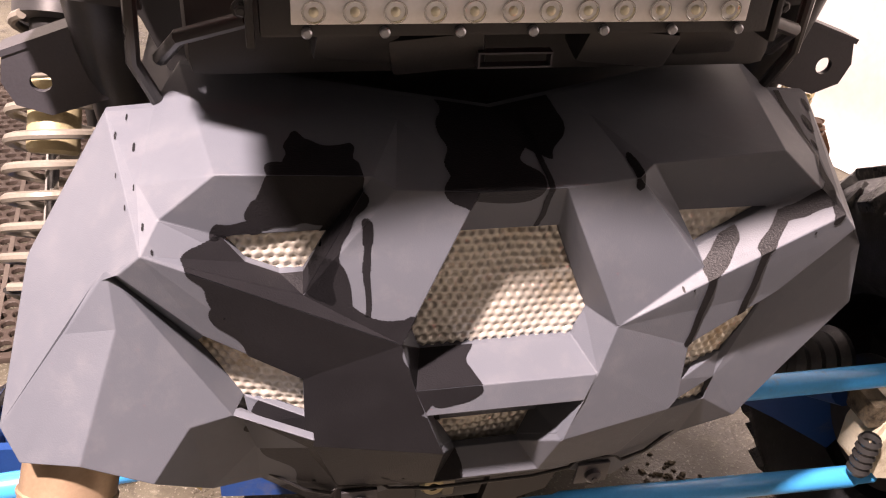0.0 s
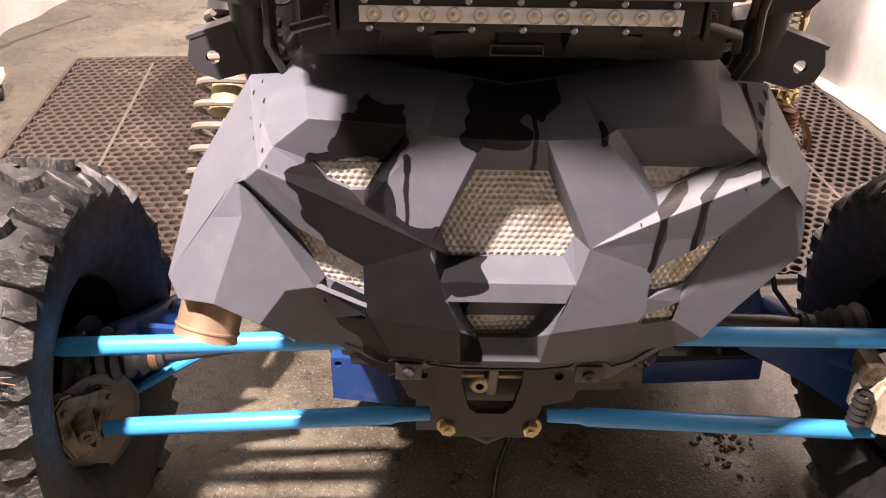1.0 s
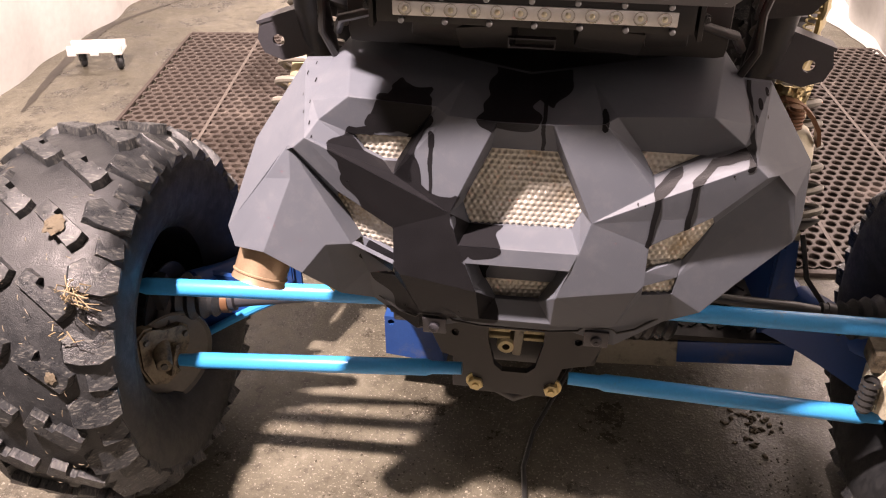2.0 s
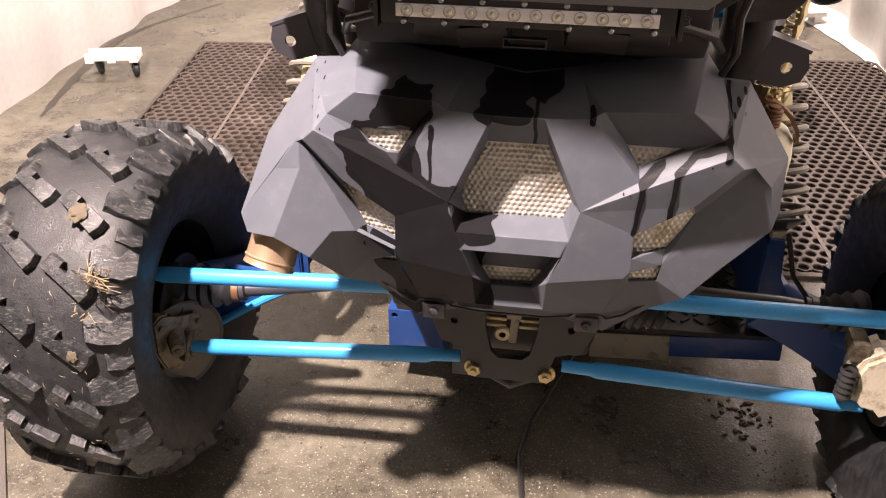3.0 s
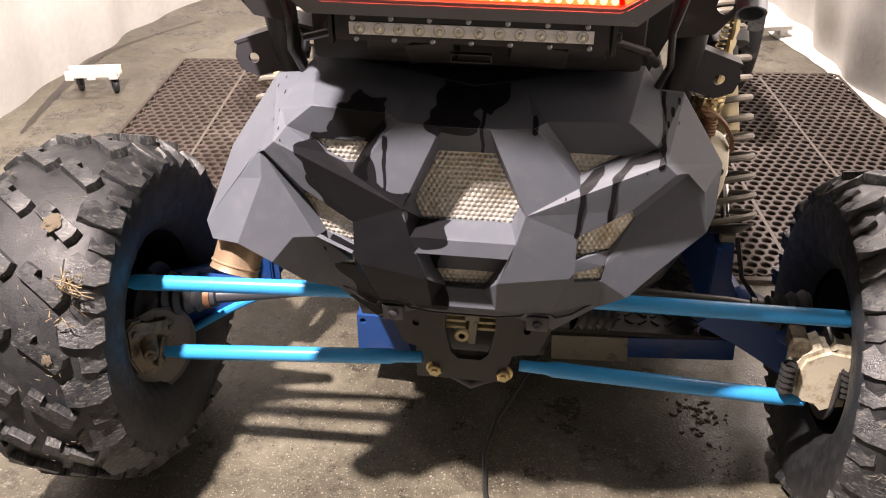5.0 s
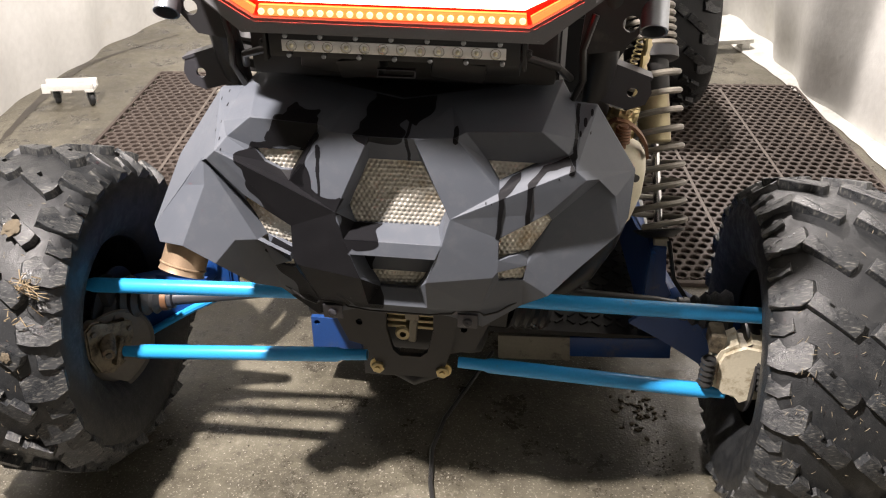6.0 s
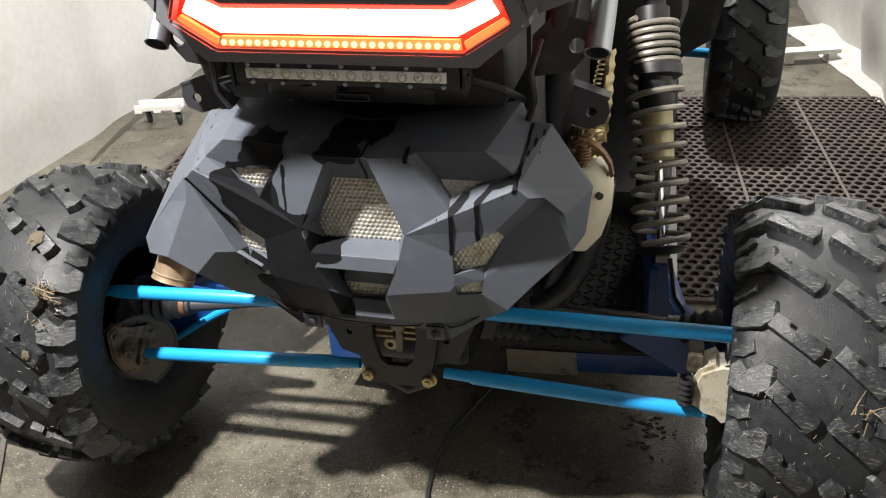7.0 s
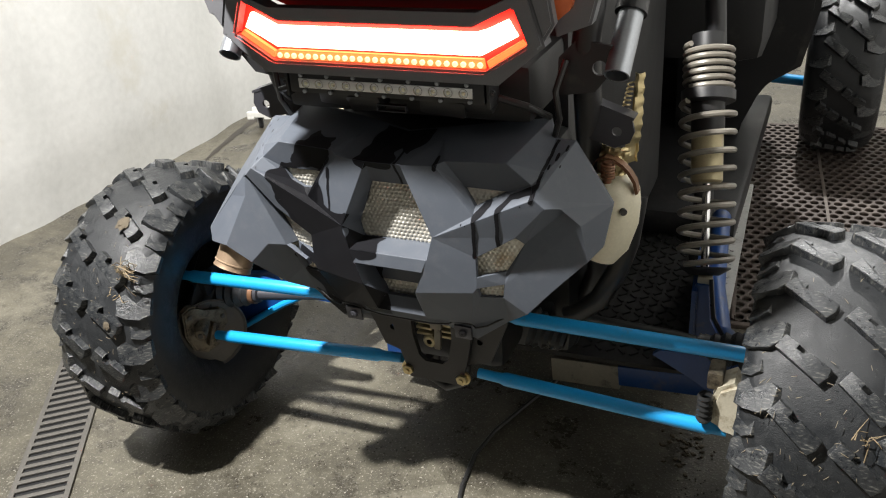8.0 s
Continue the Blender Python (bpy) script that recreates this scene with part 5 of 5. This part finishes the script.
part("brake_shield", lathe(bmesh.new(), [(0.0, -0.002), (0.088, -0.002), (0.093, 0.003), (0.096, 0.0), (0.091, -0.006), (0.0, -0.008)], 40, pose(-0.612, 0.012, 0.274, 0, 0, -32)), M_IRON, hub, "thin dusty round shield")


def far_wheel(place):
    bm = bmesh.new()
    lathe(bm, tyre_profile(), 64)
    tyre = part("front_tyre", bm, M_RUBBER, car, "black knobbly front tyre", pose(*place), angle=60)
    for k in range(17):
        for kind, x, phase, lean in ((CENTRE_LUG, -0.04, 0, 0), (CENTRE_LUG, 0.04, 0.5, 0), (LONG_LUG, -0.086, 0.4, -28), (LONG_LUG, 0.086, 0.9, 28)):
            ob = new("tread_lug", kind)
            ob.parent = tyre
            ob.matrix_basis = pose(0, 0, 0, 360 * (k + phase) / 17) @ pose(x, 0, 0.3165 - abs(lean) * 0.0004, 0, lean, 0)


for s in (-1, 1):
    far_wheel((s * 0.725, 2.29, 0.335))
    bm = bmesh.new()
    tube(bm, [(s * 0.30, 2.18, 0.315), (s * 0.63, 2.22, 0.28)], 0.02, 14)
    part("front_arm", bm, M_BLUE, car, "sky blue front suspension arm")
part("front_chassis", box(bmesh.new(), (0, 2.2, 0.42), (0.55, 0.7, 0.3), bevel=0.05), M_BLACK, car)
part("floor_pan", box(bmesh.new(), (0, 1.5, 0.24), (0.98, 1.1, 0.08), bevel=0.02), M_BLACK, car)
# Unseen block where the cab would be, added to shade the front end.
part("cab_shade_block", box(bmesh.new(), (0, 1.55, 1.46), (1.05, 1.30, 0.62), bevel=0.1), M_BLACK, car, "unseen black block in the cab's place, added for its shade")
part("cabin_tub", box(bmesh.new(), (0, 1.9, 0.85), (1.0, 1.2, 0.5), bevel=0.08), M_BLACK, car, "black cabin tub and front body")

# ---------------------------------------------------------------- straw and mud caught in the treads
def straw_clump(place, count, size, seed, label):
    rnd = random.Random(seed)
    bm = bmesh.new()
    for _ in range(count):
        p = Vector(place) + Vector([rnd.gauss(0, size * 0.25) for _ in range(3)])
        d = Vector([rnd.gauss(0, 1) for _ in range(3)]).normalized() * size * rnd.uniform(0.4, 1.2)
        bend = Vector([rnd.gauss(0, size * 0.15) for _ in range(3)])
        tube(bm, [p - d / 2, p + bend, p + d / 2], [0.0011, 0.0009, 0.0004], 5)
    return tagged(part("straw_clump", bm, M_STRAW), label, "straw")


straw_clump((-0.62, -0.175, 0.558), 32, 0.040, 3, "wisps of dry straw caught in a muddy tyre tread")
straw_clump((-0.633, -0.206, 0.51), 5, 0.026, 5, "few dry straws stuck beside a tyre lug")
straw_clump((0.806, -0.172, 0.492), 9, 0.046, 8, "few dry straws stuck in a muddy tyre tread")
def straw_bits(side, count, seed, label):
    """Short fibres lying on the tread, all round the part that faces the rear."""
    rnd = random.Random(seed)
    bm = bmesh.new()
    for _ in range(count):
        a, x = radians(rnd.gauss(22, 26)), side * rnd.uniform(0.625, 0.81)
        out = Vector((0, -math.cos(a), math.sin(a)))
        along, across = Vector((0, math.sin(a), math.cos(a))), Vector((1, 0, 0))
        t = rnd.uniform(0, 6.28)
        d = (along * math.cos(t) + across * math.sin(t)) * rnd.uniform(0.0015, 0.0065)
        hub_at = WEST_WHEEL if side < 0 else EAST_WHEEL
        p = Vector((x, hub_at.y, hub_at.z)) + out * rnd.uniform(0.3225, 0.3335)
        tube(bm, [p - d, p + out * 0.001, p + d], [0.0005, 0.0006, 0.0003], 4)
    return tagged(part("straw_bits", bm, M_CHAFF), label, "straw", kind="stuff")


straw_bits(-1, 60, 31, "short straw fibres scattered over a muddy tyre tread")
straw_bits(1, 90, 32, "short straw fibres and chaff scattered over a tyre tread")
for place, seed, r in (((-0.675, -0.097, 0.621), 1, 0.014), ((-0.65, -0.236, 0.451), 2, 0.008)):
    bm = bmesh.new()
    bmesh.ops.create_icosphere(bm, subdivisions=3, radius=1)
    c = Vector(place)
    out = Vector((0, c.y - WEST_WHEEL.y, c.z - WEST_WHEEL.z)).normalized()
    for v in bm.verts:
        k = 1 + 0.6 * noise.noise(v.co * 2.1 + Vector((seed * 7, 0, 0)))
        v.co = v.co * r * k
        v.co -= out * v.co.dot(out) * 0.78
    bmesh.ops.translate(bm, vec=c, verts=bm.verts)
    tagged(part("mud_patch", bm, M_MUD, None, "", None, 80), "patch of dried tan mud on a tyre lug", "mud")

# ---------------------------------------------------------------- loose things on the floor
bm = tube(bmesh.new(), [(0.13, 0.46, 0.0055), (0.085, 0.33, 0.0055), (0.04, 0.2, 0.0055), (0.025, 0.1, 0.0055), (0.035, 0.0, 0.0055), (0.07, -0.15, 0.0055), (0.16, -0.45, 0.0055), (0.3, -1.0, 0.0055)], 0.0052, 10)
tagged(part("air_hose", bm, M_HOSE), "thin black hose lying on the concrete floor", "hose")

rnd = random.Random(11)
verts, faces = [], []
for k in range(800):
    x, y = rnd.gauss(-0.25, 0.28), rnd.gauss(0.02, 0.25)
    if rnd.random() < 0.12:
        x, y = rnd.uniform(-1.6, 1.2), rnd.uniform(-0.7, 0.8)
    r = rnd.uniform(0.0006, 0.0018) * (1.8 if rnd.random() < 0.04 else 1)
    n = len(verts)
    tilt = rnd.uniform(0, 6.28)
    for a in range(4):
        verts.append((x + r * math.cos(tilt + a * 1.57) * rnd.uniform(0.7, 1.3), y + r * math.sin(tilt + a * 1.57) * rnd.uniform(0.7, 1.3), 0.0))
    verts.append((x, y, r * rnd.uniform(0.5, 1.1)))
    faces += [(n + a, n + (a + 1) % 4, n + 4) for a in range(4)]
me = bpy.data.meshes.new("floor_grit")
me.from_pydata(verts, [], faces)
me.materials.append(M_GRIT)
grit = new("floor_grit", me)
verts, faces = [], []
for k in range(46):
    x, y = rnd.gauss(0.487, 0.022), rnd.gauss(0.298, 0.022)
    if k > 34:
        x, y = rnd.uniform(0.42, 0.56), rnd.uniform(0.18, 0.36)
    r, tilt, n = rnd.uniform(0.003, 0.0075), rnd.uniform(0, 6.28), len(verts)
    for z, q in ((0.0, 1.0), (r * 0.45, 0.75)):
        verts += [(x + r * q * math.cos(tilt + a * 1.047) * (1.5 if a % 3 == 0 else 0.8), y + r * q * math.sin(tilt + a * 1.047), z + 0.0015 * (a % 2)) for a in range(6)]
    faces += [(n + a, n + (a + 1) % 6, n + 6 + (a + 1) % 6, n + 6 + a) for a in range(6)] + [tuple(n + 6 + a for a in range(6))]
drops = bmesh.new()
for k in range(420):
    x, y = (rnd.gauss(-0.12, 0.12), rnd.gauss(-0.02, 0.13)) if k % 3 else (rnd.gauss(0.53, 0.03), rnd.gauss(0.10, 0.07))
    if k % 7 == 0:
        x, y = rnd.uniform(-1.0, 0.7), rnd.uniform(-0.5, 0.6)
    r = rnd.uniform(0.0012, 0.0032)
    m = pose(x, y, 0.0002) @ Matrix.Diagonal((r, r * rnd.uniform(0.7, 1.3), r * 0.45, 1))
    bmesh.ops.create_icosphere(drops, subdivisions=1, radius=1, matrix=m)
tagged(part("water_drops", drops, M_WATER, None, "", None, 180), "small water drops standing on the damp concrete", "water drops", kind="stuff")
me = bpy.data.meshes.new("mud_crumbs")
me.from_pydata(verts, [], faces)
me.materials.append(M_MUD)
tagged(new("mud_crumbs", me), "small heap of dried mud crumbs on the concrete", "mud", kind="stuff")
tagged(grit, "scattered pale grit and sand on the concrete", "grit", kind="stuff")
